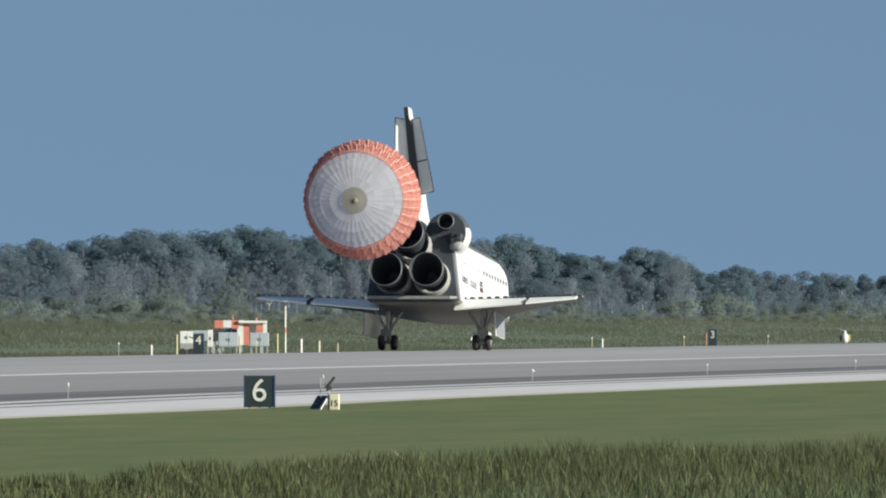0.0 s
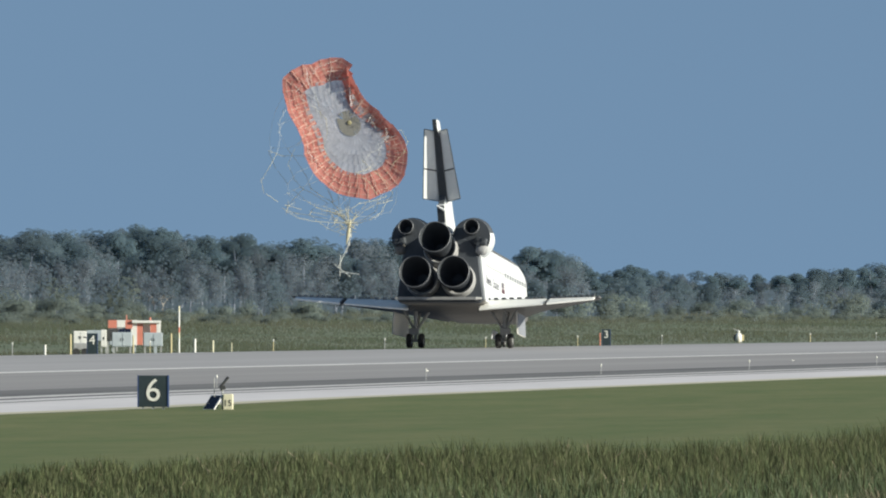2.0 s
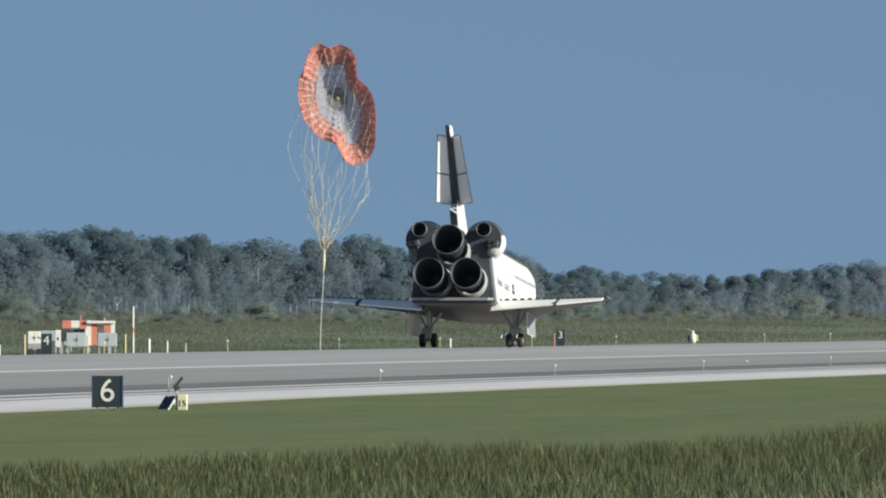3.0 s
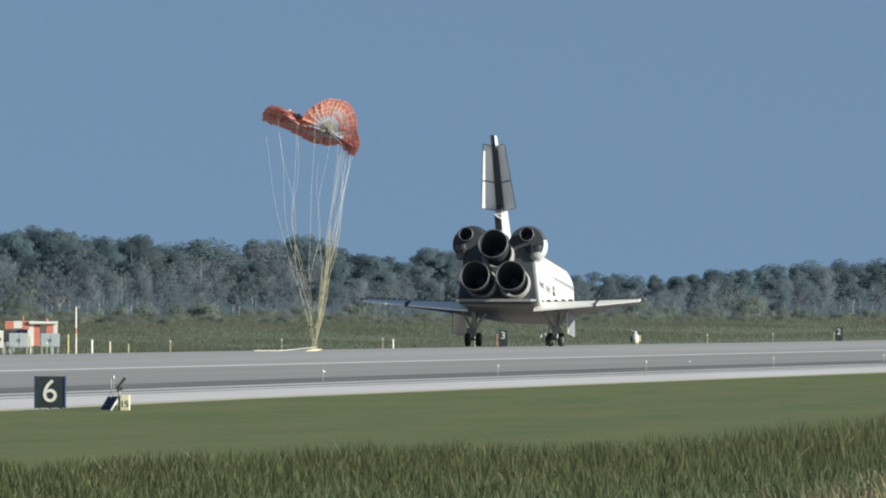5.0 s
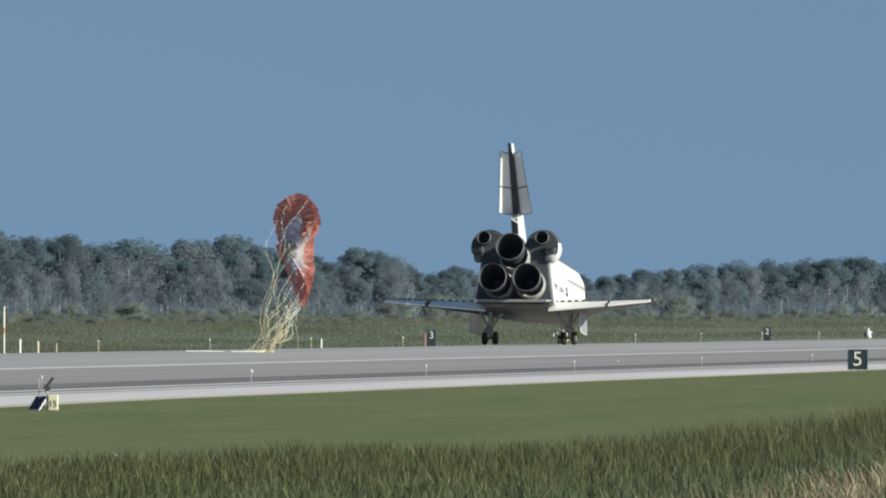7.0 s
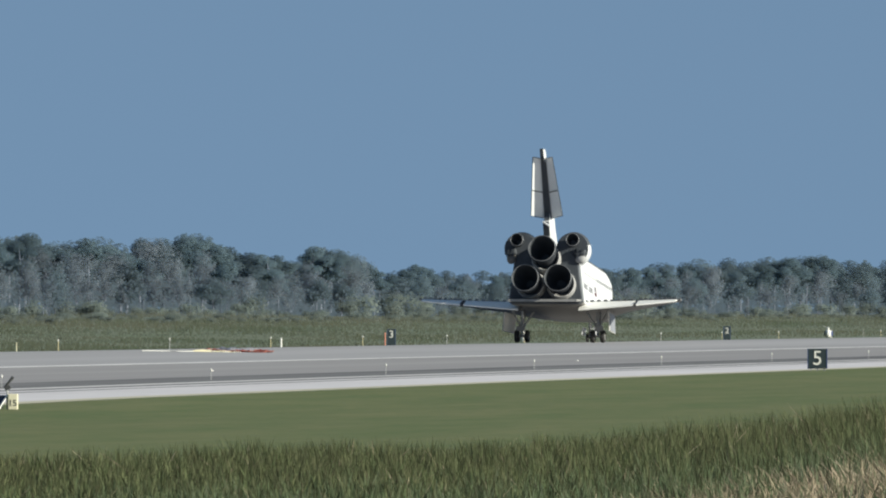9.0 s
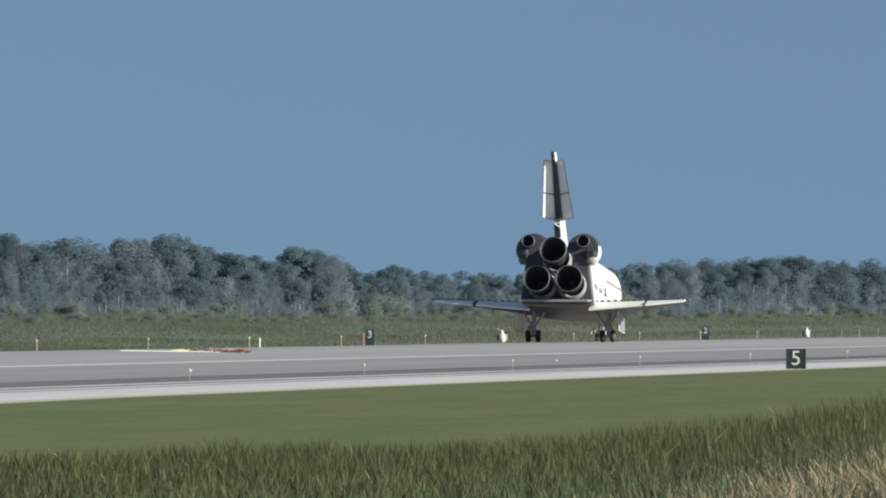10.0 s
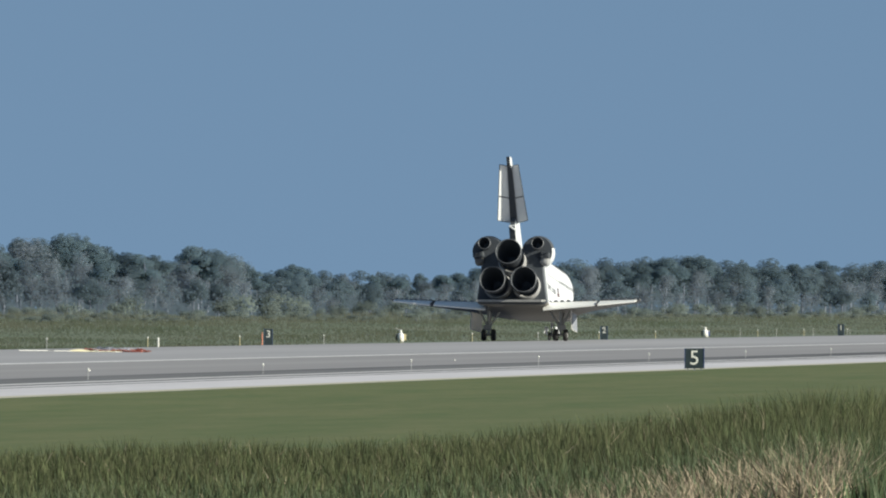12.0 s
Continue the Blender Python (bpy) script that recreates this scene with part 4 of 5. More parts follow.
def equipment_hut():
    """The landing-aid hut: red and white chequered panels, open porch, roof slab."""
    px, py, pz = on_line(426, -70)
    root = thing("equipment_hut", "red and white chequered equipment hut with an open porch", "hut", pose(px, py, pz, 0, 0, 11))
    bm = bmesh.new()
    box(bm, (-1.1, 1.4, 2.0), (2.7, 2.4, 2.3))
    box(bm, (1.6, 1.75, 2.0), (1.75, 1.7, 2.3))
    shell = part("wall", bm, M_chalk, root, "white walls")
    for x0, x1, za, zb, out, mat in ((-2.5, -1.68, 2.5, 3.25, 0.1, M_orange), (-1.66, -0.88, 2.55, 3.25, 0.1, M_chalk), (-0.86, -0.2, 2.45, 3.25, 0.1, M_orange), (-2.35, -0.2, 0.9, 1.75, 0.08, M_bluegrey),
                                     (0.12, 0.8, 0.9, 2.95, 0.3, M_orange), (0.82, 1.48, 1.6, 2.9, 0.6, M_chalk), (1.5, 2.1, 1.5, 2.95, 0.1, M_orange), (2.12, 2.5, 1.5, 3.2, 0.08, M_chalk)):
        bm = bmesh.new()
        box(bm, ((x0 + x1) / 2, out, (za + zb) / 2), (x1 - x0, 0.12, zb - za), (0, 0, 0), 0.015)
        part("panel", bm, mat, shell)
    for x0 in (-2.05, -1.45, -0.85):
        bm = bmesh.new()
        box(bm, (x0 + 0.26, 0.14, 2.12), (0.52, 0.1, 0.6), (0, 0, 0), 0.01)
        part("window", bm, M_solar, shell, "dark blue window pane")
    bm = bmesh.new()
    box(bm, (1.15, 0.5, 3.1), (2.75, 1.4, 0.24), (0, 0, 0), 0.03)
    box(bm, (-1.1, 1.4, 3.2), (2.8, 2.5, 0.1))
    part("roof", bm, M_chalk, root, "flat white roof over the open porch")
    bm = bmesh.new()
    box(bm, (-0.04, 0.85, 1.9), (0.24, 0.06, 1.9))
    part("doorway", bm, M_dark, root, "dark doorway")
    bm = bmesh.new()
    rod(bm, (-0.75, 1.0, 3.2), (-0.75, 1.0, 3.75), 0.05, seg=8), rod(bm, (1.5, 0.8, 3.2), (1.5, 0.8, 3.5), 0.09, seg=8)
    part("roof_vent", bm, M_orange, root)
    for x in (-2.0, 0, 2.0):
        bm = bmesh.new()
        box(bm, (x, 1.4, 0.43), (0.3, 1.8, 0.9))
        part("footing", bm, M_bluegrey, root)


equipment_hut()


def cabinet(u, x, w, h, mat, base=0.75, label="blue-grey steel equipment cabinet"):
    px, py, pz = on_line(u, x)
    root = thing("equipment_cabinet", label, "cabinet", pose(px, py, pz, 0, 0, 11), "equipment cabinets")
    bm = bmesh.new()
    box(bm, (0, 0, base + h / 2), (w, 0.9, h), (0, 0, 0), 0.04)
    body = part("body", bm, mat, root)
    for s in (-0.25, 0.25):
        bm = bmesh.new()
        box(bm, (s * w, -0.465, base + h / 2), (w * 0.46, 0.04, h * 0.88), (0, 0, 0), 0.01)
        door = part("door", bm, mat, body)
        bm = bmesh.new()
        box(bm, (s * w * 0.25, -0.5, base + h / 2), (0.05, 0.05, 0.25))
        part("handle", bm, M_dark, door)
    for s in (-0.42, 0.42):
        bm = bmesh.new()
        box(bm, (s * w, 0, base / 2), (0.16, 0.7, base))
        part("footing", bm, M_metal, root)


cabinet(404, -66, 1.85, 1.35, M_bluegrey), cabinet(459, -66, 1.8, 1.3, M_bluegrey), cabinet(372, -67, 0.5, 1.6, M_chalk, label="narrow white steel equipment cabinet")
cabinet(330, -68, 1.2, 1.2, M_chalk, 1.05, "white steel equipment cabinet on footings"), cabinet(356, -69, 1.5, 1.0, M_bluegrey, 1.3), cabinet(387, -69, 1.0, 1.1, M_dark, 1.3, "dark steel equipment cabinet on footings")


def trolley():
    """A small towed generator cart beside the sign."""
    px, py, pz = on_line(331, -63.5)
    root = thing("generator_cart", "grey towed generator cart with a folded arm", "cart", pose(px, py, pz, 0, 0, 10))
    bm = bmesh.new()
    box(bm, (0, 0, 0.85), (1.3, 0.8, 0.6), (0, 0, 0), 0.05)
    part("body", bm, M_metal, root)
    for x in (-0.4, 0.4):
        bm = bmesh.new()
        rod(bm, (x, -0.48, 0.35), (x, -0.3, 0.35), 0.34, seg=16)
        part("wheel", bm, M_tyre, root)
    bm = bmesh.new()
    rod(bm, (0.6, 0, 0.9), (1.1, 0, 1.5), 0.06, seg=8), rod(bm, (1.1, 0, 1.5), (0.2, 0, 1.7), 0.06, seg=8), rod(bm, (0.65, 0, 0.6), (1.3, 0, 0.3), 0.05, seg=8)
    part("arm", bm, M_dark, root)


trolley()


def beacon(u, x, tint):
    """A squat white field beacon with a coloured side box and a small sensor arm."""
    px, py, pz = on_line(u, x)
    root = thing("field_beacon", "squat white field beacon with a coloured side box", "beacon", pose(px, py, pz, 0, 0, 9), "field beacons")
    bm = bmesh.new()
    lathe(bm, [(0.1, 0.0), (0.1, 0.42), (0.9, 0.4), (1.15, 0.3), (1.2, 0.0)], (0, 0, 0.2), (0, 0, 1), 16)
    part("housing", bm, M_chalk, root, "white housing", True)
    bm = bmesh.new()
    box(bm, (0.5, 0.05, 0.85), (0.32, 0.4, 0.75), (0, 0, 0), 0.03)
    part("side_box", bm, tint, root)
    bm = bmesh.new()
    box(bm, (-0.5, 0.05, 0.85), (0.22, 0.4, 0.75), (0, 0, 0), 0.03)
    part("rear_box", bm, M_dark, root)
    bm = bmesh.new()
    lathe(bm, [(0, 0.0), (0, 0.16), (0.2, 0.2), (0.34, 0.12), (0.38, 0)], (0, 0, 1.4), (0, 0, 1), 12)
    part("lamp", bm, M_lens, root)
    bm = bmesh.new()
    rod(bm, (0, 0, 1.6), (-0.65, 0, 1.95), 0.05, seg=8)
    part("sensor_arm", bm, M_metal, root)
    for s in (-0.25, 0.25):
        bm = bmesh.new()
        box(bm, (s, 0, 0.15), (0.12, 0.3, 0.32))
        part("foot", bm, M_metal, root)


beacon(1495, -62.5, M_yellow), beacon(2034, -62.5, material("blue_plastic", (0.05, 0.09, 0.3), 0.5))
# ---- the brake parachute: rigid cloth panels, line pieces and riser pieces that move ----
M_cloth = material("white_canopy_cloth", (0.747, 0.747, 0.791), 0.9, other=(0.666, 0.666, 0.718), size=0.8, fine=6, bump=0.3, random_tone=0.08, gloss=0.1, through_light=0.7)
# orange cloth softened to salmon, with haze put into the colour
M_coral = material("orange_canopy_cloth", (0.69, 0.285, 0.245), 0.9, other=(0.6, 0.235, 0.2), size=0.8, fine=6, bump=0.3, random_tone=0.1, gloss=0.1, through_light=0.45)
M_vent = material("tan_vent_mesh", (0.24, 0.235, 0.215), 0.9, other=(0.19, 0.185, 0.17), size=0.3, through_light=0.15)
M_core = material("yellow_vent_lines", (0.31, 0.28, 0.16), 0.9, size=0.2)
M_tape = material("white_tape", (0.714, 0.454, 0.376), 0.8, size=0.3)
M_kevlar = material("yellow_line", (0.5, 0.465, 0.32), 0.8, other=(0.42, 0.39, 0.28), size=0.3)
M_cord = material("white_line", (0.7, 0.7, 0.66), 0.8, size=0.3)
FOLDS = []                                       # seconds, centre, eight rim places, depth of the bowl, slack, and the two ends of the riser


def rim_at(rim, ang):
    n = len(rim)
    p = (ang / 6.283185307 * n) % n
    i, f = int(p), p - int(p)
    p0, p1, p2, p3 = rim[(i - 1) % n], rim[i % n], rim[(i + 1) % n], rim[(i + 2) % n]
    return 0.5 * ((2 * p1) + (p2 - p0) * f + (2 * p0 - 5 * p1 + 4 * p2 - p3) * f * f + (3 * p1 - p0 - 3 * p2 + p3) * f ** 3)


def fold(t, turn, reach, centre, rim, bowl, flare, slack, knot, end, depths=(0,) * 17):
    """One state of the canopy: places in sight units at that turn of the view, distances in metres."""
    place = lambda p, r: np.array(bearing(p[0] + turn, p[1], r))
    eight = np.array([place(p, reach + d) for p, d in zip(rim, depths)])
    fine = np.array([rim_at(eight, 6.283185307 * k / 240) for k in range(241)])
    way = np.concatenate([[0], np.cumsum(np.linalg.norm(np.diff(fine, axis=0), axis=1))])
    even = np.stack([np.interp(np.arange(24) * way[-1] / 24, way, fine[:, c]) for c in range(3)], 1)
    FOLDS.append((t, place(centre, reach), even, bowl, flare, slack, place(knot[:2], knot[2]), place(end[:2], end[2])))


TILT = (-0.4, -0.2, 0.0, 0.3, 0.5, 0.3, 0.0, -0.3)
ring = lambda cx, cy, rx, ry: [(cx - rx * math.cos(k * 0.7854), cy - ry * math.sin(k * 0.7854)) for k in range(8)]
fold(0.0, 0, 888, (630, 354), ring(641, 352, 103, 104), 2.4, 0.6, 0.1, (705, 392, 900), (748, 372, 908))
fold(0.5, 67, 904, (626, 344), ring(627, 344, 114, 124), 1.0, 1.15, 0.3, (700, 385, 915), (738, 372, 923), (0.6, 0, -0.5, 0, 0.6, 0, -0.5, 0))
fold(1.0, 128, 914, (590, 303), [(480, 300), (507, 214), (590, 172), (685, 205), (712, 300), (690, 385), (597, 428), (510, 390)], -0.2, 1.45, 2.2, (620, 330, 924), (668, 372, 926))
fold(1.5, 167.5, 918, (593, 261), [(465, 245), (474, 196), (523, 174), (579, 140), (622, 137), (640, 177), (663, 220), (681, 288), (663, 313), (622, 369), (572, 385), (535, 356), (486, 301)], -0.3, 1.18, 3.2, (596, 335, 926), (636, 410, 926))
fold(2.0, 188, 921, (618, 216), [(528, 222), (518, 199), (502, 144), (520, 123), (557, 114), (594, 102), (611, 111), (618, 144), (641, 181), (678, 213), (710, 250), (717, 283), (701, 325), (655, 346), (604, 339), (557, 301), (539, 246)], -0.4, 1.15, 2.6, (617, 395, 922), (600, 505, 922))
fold(2.5, 215, 923, (627, 187), [(570, 190), (560, 122), (558, 87), (595, 77), (634, 87), (656, 109), (696, 153), (713, 183), (703, 245), (687, 295), (656, 314), (613, 304), (582, 288), (574, 233)], -0.5, 1.05, 1.6, (608, 412, 923), (600, 618, 923))
fold(3.0, 269, 927, (597, 172), [(537, 165), (545, 105), (558, 83), (578, 90), (600, 82), (622, 95), (628, 140), (655, 172), (658, 215), (655, 268), (630, 287), (612, 275), (598, 248), (568, 235), (545, 205)], -0.8, 1.0, 1.0, (573, 444, 927), (567, 622, 927))
fold(3.2, 288, 928, (585, 186), [(524, 180), (527, 100), (600, 97), (622, 150), (646, 218), (640, 262), (620, 272), (560, 236)], -1.1, 1.0, 0.8, (568, 462, 928), (560, 622, 927), TILT)
fold(4.0, 328, 928, (585, 200), [(478, 190), (510, 145), (575, 140), (612, 155), (640, 205), (636, 262), (610, 250), (545, 215)], -0.8, 1.5, 0.6, (565, 545, 926), (505, 622, 923), (1.5, -1.0, 1.4, -1.1, 1.5, -0.6, 1.2, 1.2))
CURL = (0.4, -0.6, -1.0, -1.0, -1.2, -0.4, 0.8, 0.2, -0.6, 0.8, 1.3, 1.3)
fold(5.0, 370.5, 928, (580, 226), [(463, 205), (476, 186), (503, 194), (530, 213), (558, 188), (590, 178), (617, 194), (625, 232), (627, 268), (604, 246), (560, 242), (510, 222)], -0.6, 1.5, 0.5, (556, 612, 927), (455, 622, 922), CURL)
fold(5.5, 401, 927, (580, 262), [(466, 240), (482, 224), (510, 230), (533, 246), (550, 226), (579, 217), (604, 232), (608, 275), (612, 322), (592, 296), (565, 298), (510, 268)], -0.6, 1.45, 0.45, (533, 617, 927), (432, 622, 923), CURL)
fold(6.0, 435, 924, (569, 308), [(479, 275), (486, 252), (512, 250), (533, 258), (552, 250), (578, 262), (593, 295), (590, 345), (582, 388), (562, 362), (540, 322), (508, 322)], -0.5, 1.35, 0.5, (508, 617, 922), (398, 622, 918), CURL)
fold(6.5, 471.5, 920, (546, 362), [(487, 325), (495, 300), (511, 282), (530, 296), (556, 298), (575, 318), (574, 360), (566, 410), (553, 462), (540, 430), (522, 380), (498, 352)], -0.4, 1.3, 0.6, (484, 618, 918), (362, 622, 914), CURL)
fold(7.0, 497.5, 917, (510, 442), [(492, 390), (500, 362), (520, 345), (545, 348), (558, 372), (556, 405), (544, 430), (546, 470), (544, 510), (534, 538), (520, 500), (498, 430)], -0.3, 1.15, 0.8, (468, 619, 914), (336, 622, 910), CURL)
fold(7.2, 504, 916, (496, 494), [(486, 420), (500, 385), (512, 382), (528, 400), (536, 440), (518, 567), (522, 512), (490, 466)], -0.2, 1.35, 0.8, (462, 620, 913), (330, 622, 909), (0.4, -0.8, -0.6, -0.6, 0.8, -0.5, 0.8, 0.8))
fold(7.7, 526, 914, (480, 575), [(450, 555), (470, 525), (490, 520), (512, 530), (520, 560), (512, 612), (500, 600), (462, 590)], -0.1, 1.3, 0.6, (425, 621, 910), (305, 622, 906), (0.6, -0.8, -0.6, -0.6, 0.8, -0.5, 0.8, 0.8))
fold(8.3, 546, 912, (452, 624), [(405, 624), (425, 617), (450, 616), (478, 618), (500, 623), (485, 627), (455, 627), (420, 627)], 0.0, 1.0, 0.3, (385, 625, 908), (285, 625, 904), (0.6, 2.0, 2.6, 2.0, 0.8, -1.5, -2.0, -1.5))
fold(8.8, 562, 912, (428, 625), [(378, 625), (405, 621), (430, 620), (455, 621), (482, 624), (462, 628), (430, 628), (400, 628)], 0.0, 0.7, 0.2, (365, 626, 907), (265, 625, 903), (0.6, 2.2, 2.8, 2.2, 0.8, -1.7, -2.2, -1.7))
fold(12.0, 562, 912, (428, 625), [(378, 625), (405, 621), (430, 620), (455, 621), (482, 624), (462, 628), (430, 628), (400, 628)], 0.0, 0.7, 0.2, (365, 626, 907), (265, 625, 903), (0.6, 2.2, 2.8, 2.2, 0.8, -1.7, -2.2, -1.7))
FOLD_T = [f[0] for f in FOLDS]
BASE = Vector((0.0, 945.0, 0.0))
SECTORS, EDGES, SPAN = 40, (0.0, 0.18, 0.32, 0.46, 0.6, 0.74, 0.87, 1.0), 4.95
chute = thing("brake_parachute", "orange and white ribbed brake parachute with long lines", "parachute", pose(*BASE))


def state(t):
    """The canopy between two folds: a smooth rim through eight places, and the rest."""
    k = min(max(int(np.searchsorted(FOLD_T, t, "right")) - 1, 0), len(FOLDS) - 2)
    a, b = FOLDS[k], FOLDS[k + 1]
    w = (t - a[0]) / (b[0] - a[0])
    return [p + (q - p) * w for p, q in zip(a[1:], b[1:])]


AWAY = np.array([-0.167, 0.986, 0.0])


def cloth(st, t, r, ang):
    """A place on the canopy: r from the vent (0) to the skirt (1)."""
    centre, rim, bowl, flare = st[:4]
    e = rim_at(rim, ang)
    bunch = min(1.0, max(0.0, t - 4.0)) * (1.0 if t < 7.6 else 0.0)
    far = np.linalg.norm(e - centre) / 2.3
    pull = flare * (1 + bunch * (min(1.15, max(0.5, far)) - 1))
    g = r ** (1 + (pull - 1) * min(1.0, 1.35 * r))
    loose = min(1.0, max(0.0, t - 0.3) / 0.9) * (0.35 if t < 8 else 0.12)
    ruck = loose * r * r * (noise.noise((1.6 * math.cos(ang), 1.6 * math.sin(ang), 1.2 * r + 0.9 * t)) + 0.15 * noise.noise((5 * math.cos(ang), 5 * math.sin(ang), 3 * r + t)))
    p = centre + (e - centre) * g - AWAY * (bowl * (1 - r * r) - ruck - 0.05 * math.sin(SECTORS * ang) * r)
    out = (e - centre) / (np.linalg.norm(e - centre) + 1e-6)
    crumple = loose * max(0.0, r - 0.6) * (1.0 * noise.noise((4.5 * math.cos(ang), 4.5 * math.sin(ang), 1.5 * t)) + 1.1 * noise.noise((10 * math.cos(ang), 10 * math.sin(ang), 2 * t + 30)))
    p = p + out * (ruck * 0.15 * r + crumple)
    p[0] -= 1.9 * max(0.0, 1 - t / 0.6) * r * (1 - r)        # the bowl leans while it still pulls
    heap = 0.0 if t < 7.4 else min(1.0, (t - 7.4) / 0.8) * (0.1 if r < 0.73 else 0.0) + 0.12 * (t > 8.0) * abs(noise.noise((3 * r * math.cos(ang), 3 * r * math.sin(ang), 2.0)))
    p[2] = max(p[2], height(p[0]) + 0.05 + 0.04 * r + 0.25 * max(0.0, ruck) + heap)
    return p


def turned(ex, ey, at):
    ex = ex / (np.linalg.norm(ex) + 1e-9)
    ey = ey - ex * np.dot(ex, ey)
    n = np.linalg.norm(ey)
    if n < 1e-4:
        ey = np.cross((0, 0, 1), ex)
        n = np.linalg.norm(ey) + 1e-9
    ey = ey / n
    ez = np.cross(ex, ey)
    return Matrix(((ex[0], ey[0], ez[0], at[0] - BASE.x), (ex[1], ey[1], ez[1], at[1] - BASE.y), (ex[2], ey[2], ez[2], at[2] - BASE.z), (0, 0, 0, 1)))


def panel_mesh(r0, r1, mat, taped, wide=1.1):
    """One cloth panel, slightly billowed between its tapes; x along the skirt, y outwards."""
    half, mid = math.pi / SECTORS * wide, (r0 + r1) / 2
    bm = bmesh.new()
    deep = (r1 - r0) * SPAN * (1.5 if taped else 1.12)
    rows = []
    for j in range(4):
        y = (j / 3 - 0.5) * deep
        w = max(0.03, (mid * SPAN + y)) * math.tan(half)
        rows.append([bm.verts.new((w * s, y, 0.10 * w * (1 - s * s) - (0.03 if taped else 0.012) * (2 * j / 3 - 1) ** 2)) for s in (-1, -0.5, 0, 0.5, 1)])
    for a, b in zip(rows, rows[1:]):
        for i in range(4):
            bm.faces.new((a[i], a[i + 1], b[i + 1], b[i]))
    if taped:
        for sgn in (1,):
            w0, w1 = (mid * SPAN - deep / 2) * math.tan(half), (mid * SPAN + deep / 2) * math.tan(half)
            tw = 0.024
            for up in (-0.03, 0.035):
                v = [bm.verts.new(p) for p in ((sgn * w0 * 0.8 - tw, -deep / 2, up), (sgn * w0 * 0.8 + tw, -deep / 2, up), (sgn * w1 * 0.8 + tw, deep / 2, up), (sgn * w1 * 0.8 - tw, deep / 2, up))]
                bm.faces.new(v).material_index = 1
        for y in (-0.22 * deep, 0.2 * deep):
            wy = (mid * SPAN + y) * math.tan(half)
            for up in (-0.035, 0.04):
                q = [bm.verts.new((wy * a, y + b, 0.10 * wy * (1 - a * a) + up)) for b in (-0.016, 0.016) for a in (-1, 0, 1)]
                bm.faces.new((q[0], q[1], q[4], q[3])).material_index = 1
                bm.faces.new((q[1], q[2], q[5], q[4])).material_index = 1
        w1 = (mid * SPAN + deep / 2) * math.tan(half)
        v = [bm.verts.new(p) for p in ((-w1, deep / 2 - 0.05, 0.0), (0, deep / 2 - 0.05, 0.10 * w1), (0, deep / 2, 0.10 * w1), (-w1, deep / 2, 0.0), (w1, deep / 2 - 0.05, 0.0), (w1, deep / 2, 0.0))]
        bm.faces.new((v[0], v[1], v[2], v[3])).material_index = 1
        bm.faces.new((v[1], v[4], v[5], v[2])).material_index = 1
    me = bpy.data.meshes.new("canopy_panel")
    for f in bm.faces:
        f.smooth = True
    bm.to_mesh(me)
    bm.free()
    me.materials.append(mat)
    me.materials.append(M_tape)
    return me


PANELS = []
for j in range(7):
    me = panel_mesh(EDGES[j], EDGES[j + 1], (M_vent, M_cloth, M_cloth, M_cloth, M_cloth, M_coral, M_coral)[j], j >= 5, 1.24 if j >= 5 else 1.12)
    for i in range(SECTORS):
        ob = new("canopy_panel", me)
        ob.parent = chute
        PANELS.append((ob, EDGES[j], EDGES[j + 1], 6.283185307 * (i + 0.5) / SECTORS))
bm = bmesh.new()
lathe(bm, [(0.04, 0.0), (0.05, 0.07), (0.03, 0.13), (0.0, 0.17)], (0, 0, 0), (0, 0, 1), 14)
vent_cap = part("vent_cap", bm, M_core, chute, "yellow crossed vent lines")

LINES, PIECES, PIECE = 24, 12, 1.32
bm = bmesh.new()
rod(bm, (-PIECE / 2, 0, 0), (PIECE / 2, 0, 0), 0.008, seg=5)
upper = part("line_piece", bm, M_cord, chute)
bm = bmesh.new()
rod(bm, (-PIECE / 2, 0, 0), (PIECE / 2, 0, 0), 0.015, seg=5)
lower = part("line_piece", bm, M_kevlar, chute)
CORDS = []
for i in range(LINES):
    for j in range(PIECES):
        ob = (lower, upper)[j > 6] if i == 0 and j in (0, 7) else new("line_piece", (lower, upper)[j > 6].data)
        ob.parent = chute
        CORDS.append((ob, i, j))
RISER = []
bm = bmesh.new()
rod(bm, (-0.75, 0, 0), (0.75, 0, 0), 0.026, seg=6)
first = part("riser_piece", bm, M_cord, chute)
for j in range(8):
    ob = first if j == 0 else new("riser_piece", first.data)
    ob.parent = chute
    RISER.append((ob, j))
bm = bmesh.new()
lathe(bm, [(-0.9, 0.03), (-0.5, 0.09), (0.1, 0.14), (0.6, 0.1), (1.0, 0.04)], (0, 0, 0), (1, 0, 0), 10)
keeper = part("line_sleeve", bm, M_kevlar, chute, "yellow sleeve where the lines meet", True)


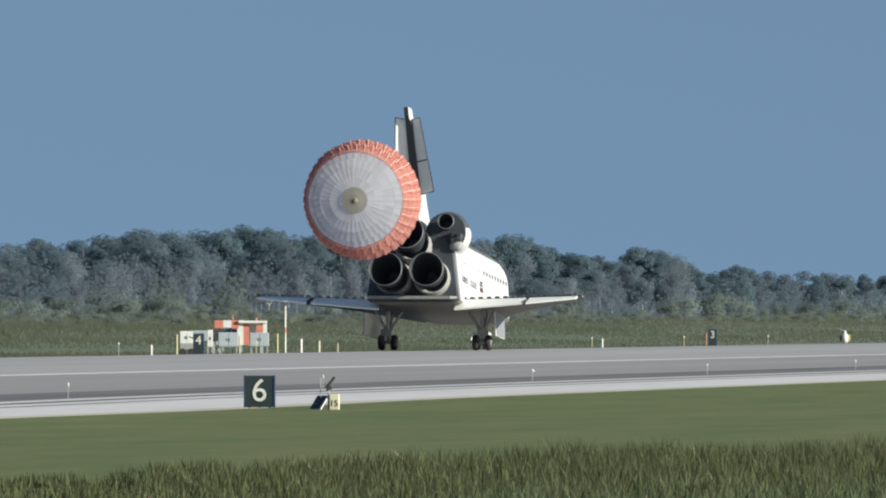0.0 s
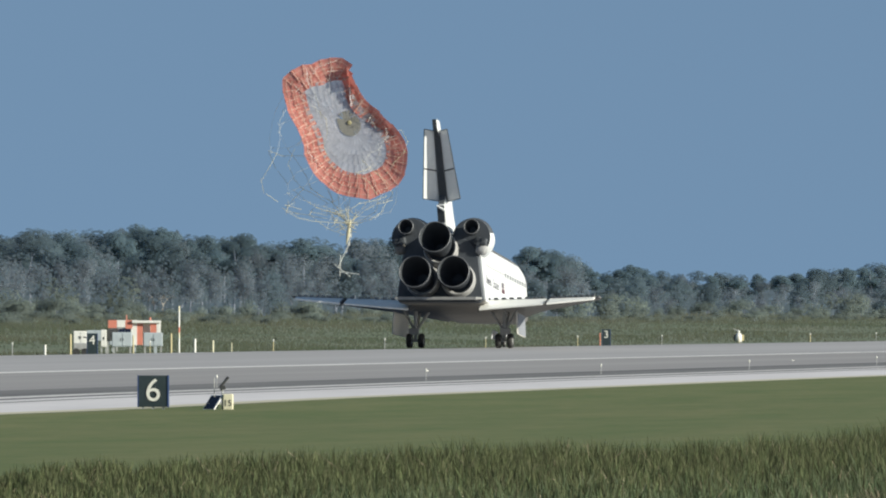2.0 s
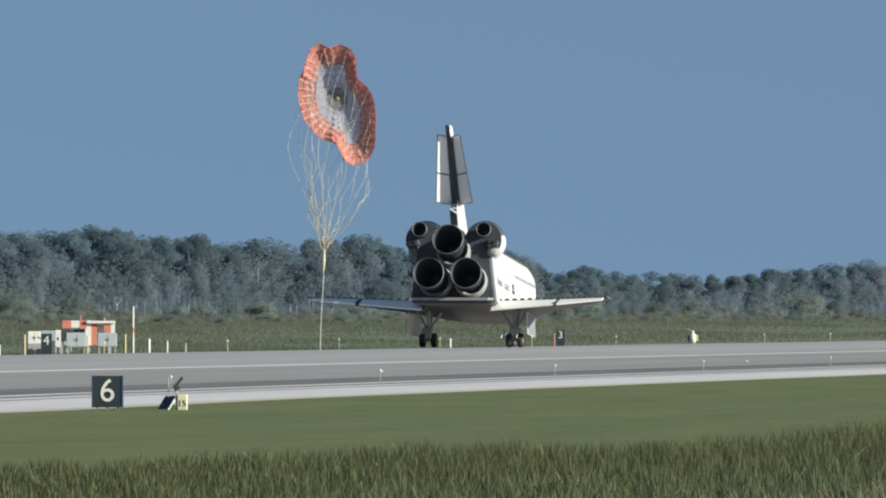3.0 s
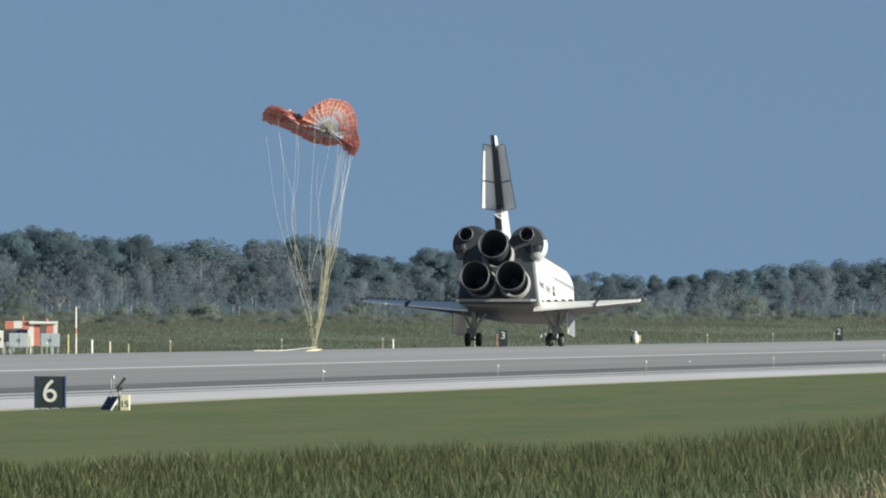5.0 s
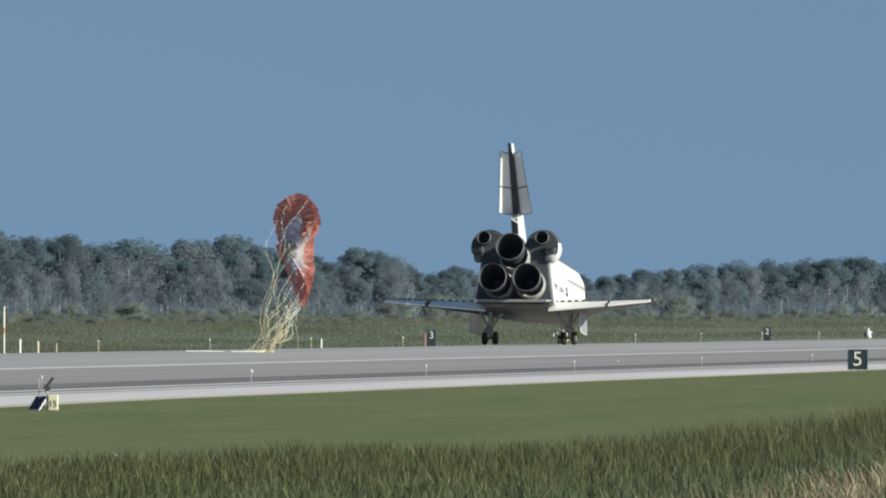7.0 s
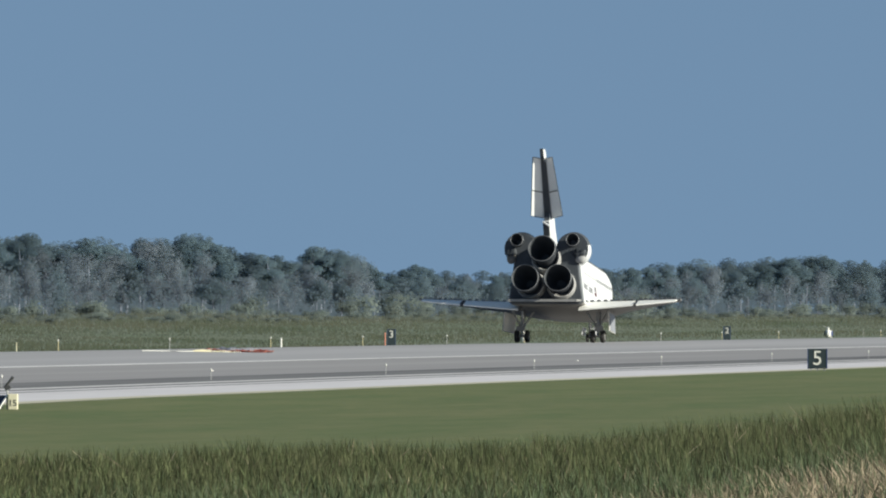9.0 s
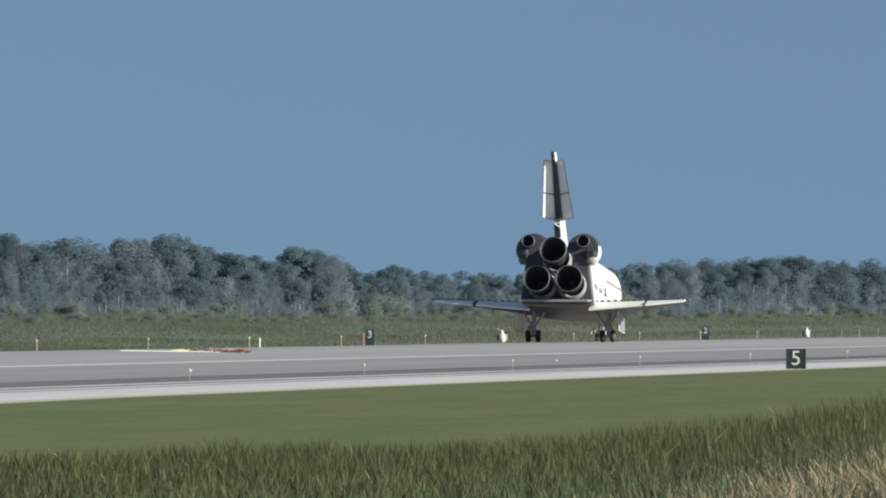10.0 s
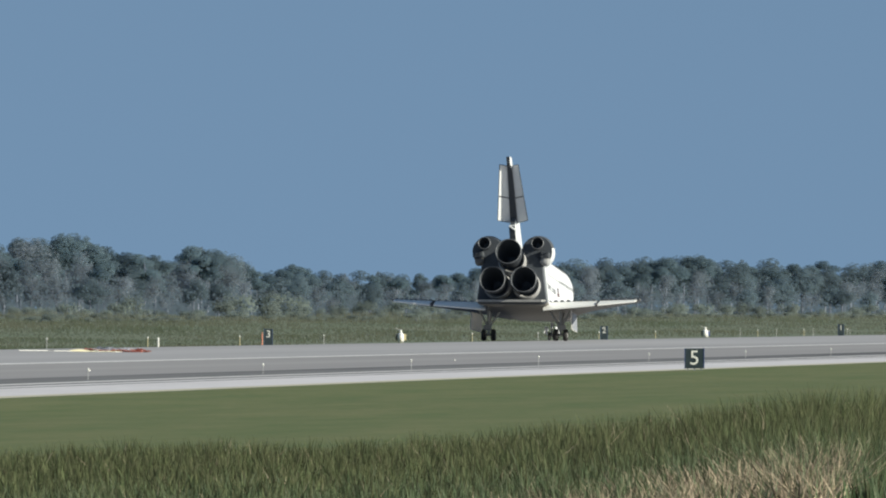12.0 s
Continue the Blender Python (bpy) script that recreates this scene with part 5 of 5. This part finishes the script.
def line_place(st, t, i, s):
    """A place on suspension line i: s from the knot (0) to the skirt (1)."""
    ang = 6.283185307 * (i + 0.5) / LINES
    skirt = cloth(st, t, 1.0, ang)
    if i % 2 and t > 4.4:                        # half of the lines gather below the canopy's lowest corner
        skirt = skirt + (st[1][int(np.argmin(st[1][:, 2]))] - skirt) * (0.85 * min(1.0, (t - 4.4) / 0.6) * (1.0 if t < 7.2 else max(0.0, 1 - (t - 7.2) / 0.5)))
    out = (skirt - st[0]) / (np.linalg.norm(skirt - st[0]) + 1e-6)
    wave = np.array([noise.noise((i * 3.1, 2.6 * s, 0.8 * t)), noise.noise((i * 3.1, 2.6 * s, 0.8 * t + 40)), 0.6 * noise.noise((i * 3.1, 2.6 * s, 0.8 * t + 80))])
    spread = np.array((3.6 * noise.noise((i * 1.7, 3.0, 0.0)), 0.0, 0.0)) * min(1.0, max(0.0, (t - 4.8) / 1.6))
    knot = st[5] + spread
    p = knot + (skirt - knot) * s + (out * 0.6 + 1.7 * wave + np.array((-0.4, 0.0, 0.1))) * st[4] * math.sin(math.pi * s)
    p[2] = max(p[2], height(p[0]) + 0.03)
    return p


def key_parachute():
    times = [0.25 * k for k in range(37)] + [12.0]
    rows = {}
    add = lambda ob, t, m: rows.setdefault(ob, []).append((t, m))
    for t in times:
        st = state(t)
        for ob, r0, r1, ang in PANELS:
            d, mid = math.pi / SECTORS, (r0 + r1) / 2
            a, b = cloth(st, t, mid, ang - d), cloth(st, t, mid, ang + d)
            c, e = cloth(st, t, r0, ang), cloth(st, t, r1, ang)
            add(ob, t, turned(a - b, e - c, (a + b + c + e) / 4 - AWAY * (0.05 if r0 == 0.0 else 0.0)))
        mid = cloth(st, t, 0.0, 0.0) - AWAY * 0.1
        q = np.array(cloth(st, t, 0.3, 0.0) - cloth(st, t, 0.3, 3.1416))
        w = np.array(cloth(st, t, 0.3, 4.7124) - cloth(st, t, 0.3, 1.5708))
        add(vent_cap, t, turned(-q, -w, mid))
        for ob, i, j in CORDS:
            a, b = line_place(st, t, i, j / PIECES), line_place(st, t, i, (j + 1) / PIECES)
            add(ob, t, turned(b - a, np.array((0.3, 0.1, 1.0)), (a + b) / 2))
        knot, end = st[5], st[6]
        sag = lambda s: knot + (end - knot) * s + np.array([0.25, 0, 0]) * math.sin(6.28 * s) * (1.0 if 0.9 < t < 3 else 0.15) + np.array([1.1, 0.0, 0.9]) * max(0.0, 1 - abs(t - 2.0) / 0.5) * max(0.0, (s - 0.6) / 0.4) ** 2
        for ob, j in RISER:
            a, b = sag(j / 8), sag((j + 1) / 8)
            a[2], b[2] = max(a[2], height(a[0]) + 0.05), max(b[2], height(b[0]) + 0.05)
            add(ob, t, turned(b - a, np.array((0.3, 0.1, 1.0)), (a + b) / 2))
        low = knot.copy()
        low[2] = max(low[2] - 0.5, height(low[0]) + 0.08)
        add(keeper, t, turned(end - knot + np.array((0, 0, -0.01)), np.array((1.0, 0.1, 0.2)), low))
    for ob, r in rows.items():
        walk(ob, r)
# ---- what moves ----
def motions():
    walk(shuttle, [(t, pose(SIDE, y, REST, PITCH, 0, 0)) for t, y in ROLLOUT])
    ticks = [k / FPS for k in range(frame(12.0))]
    ways = np.interp(ticks, [p[0] for p in ROLLOUT], [p[1] for p in ROLLOUT])
    for ob, at, r in WHEELS:
        steps = np.minimum(np.diff(ways) / r, radians(88))
        angles = np.concatenate([[0], np.cumsum(steps)])
        walk(ob, [(t, at @ Matrix.Rotation(-a, 4, "X")) for t, a in zip(ticks, angles)])
    key_parachute()


motions()
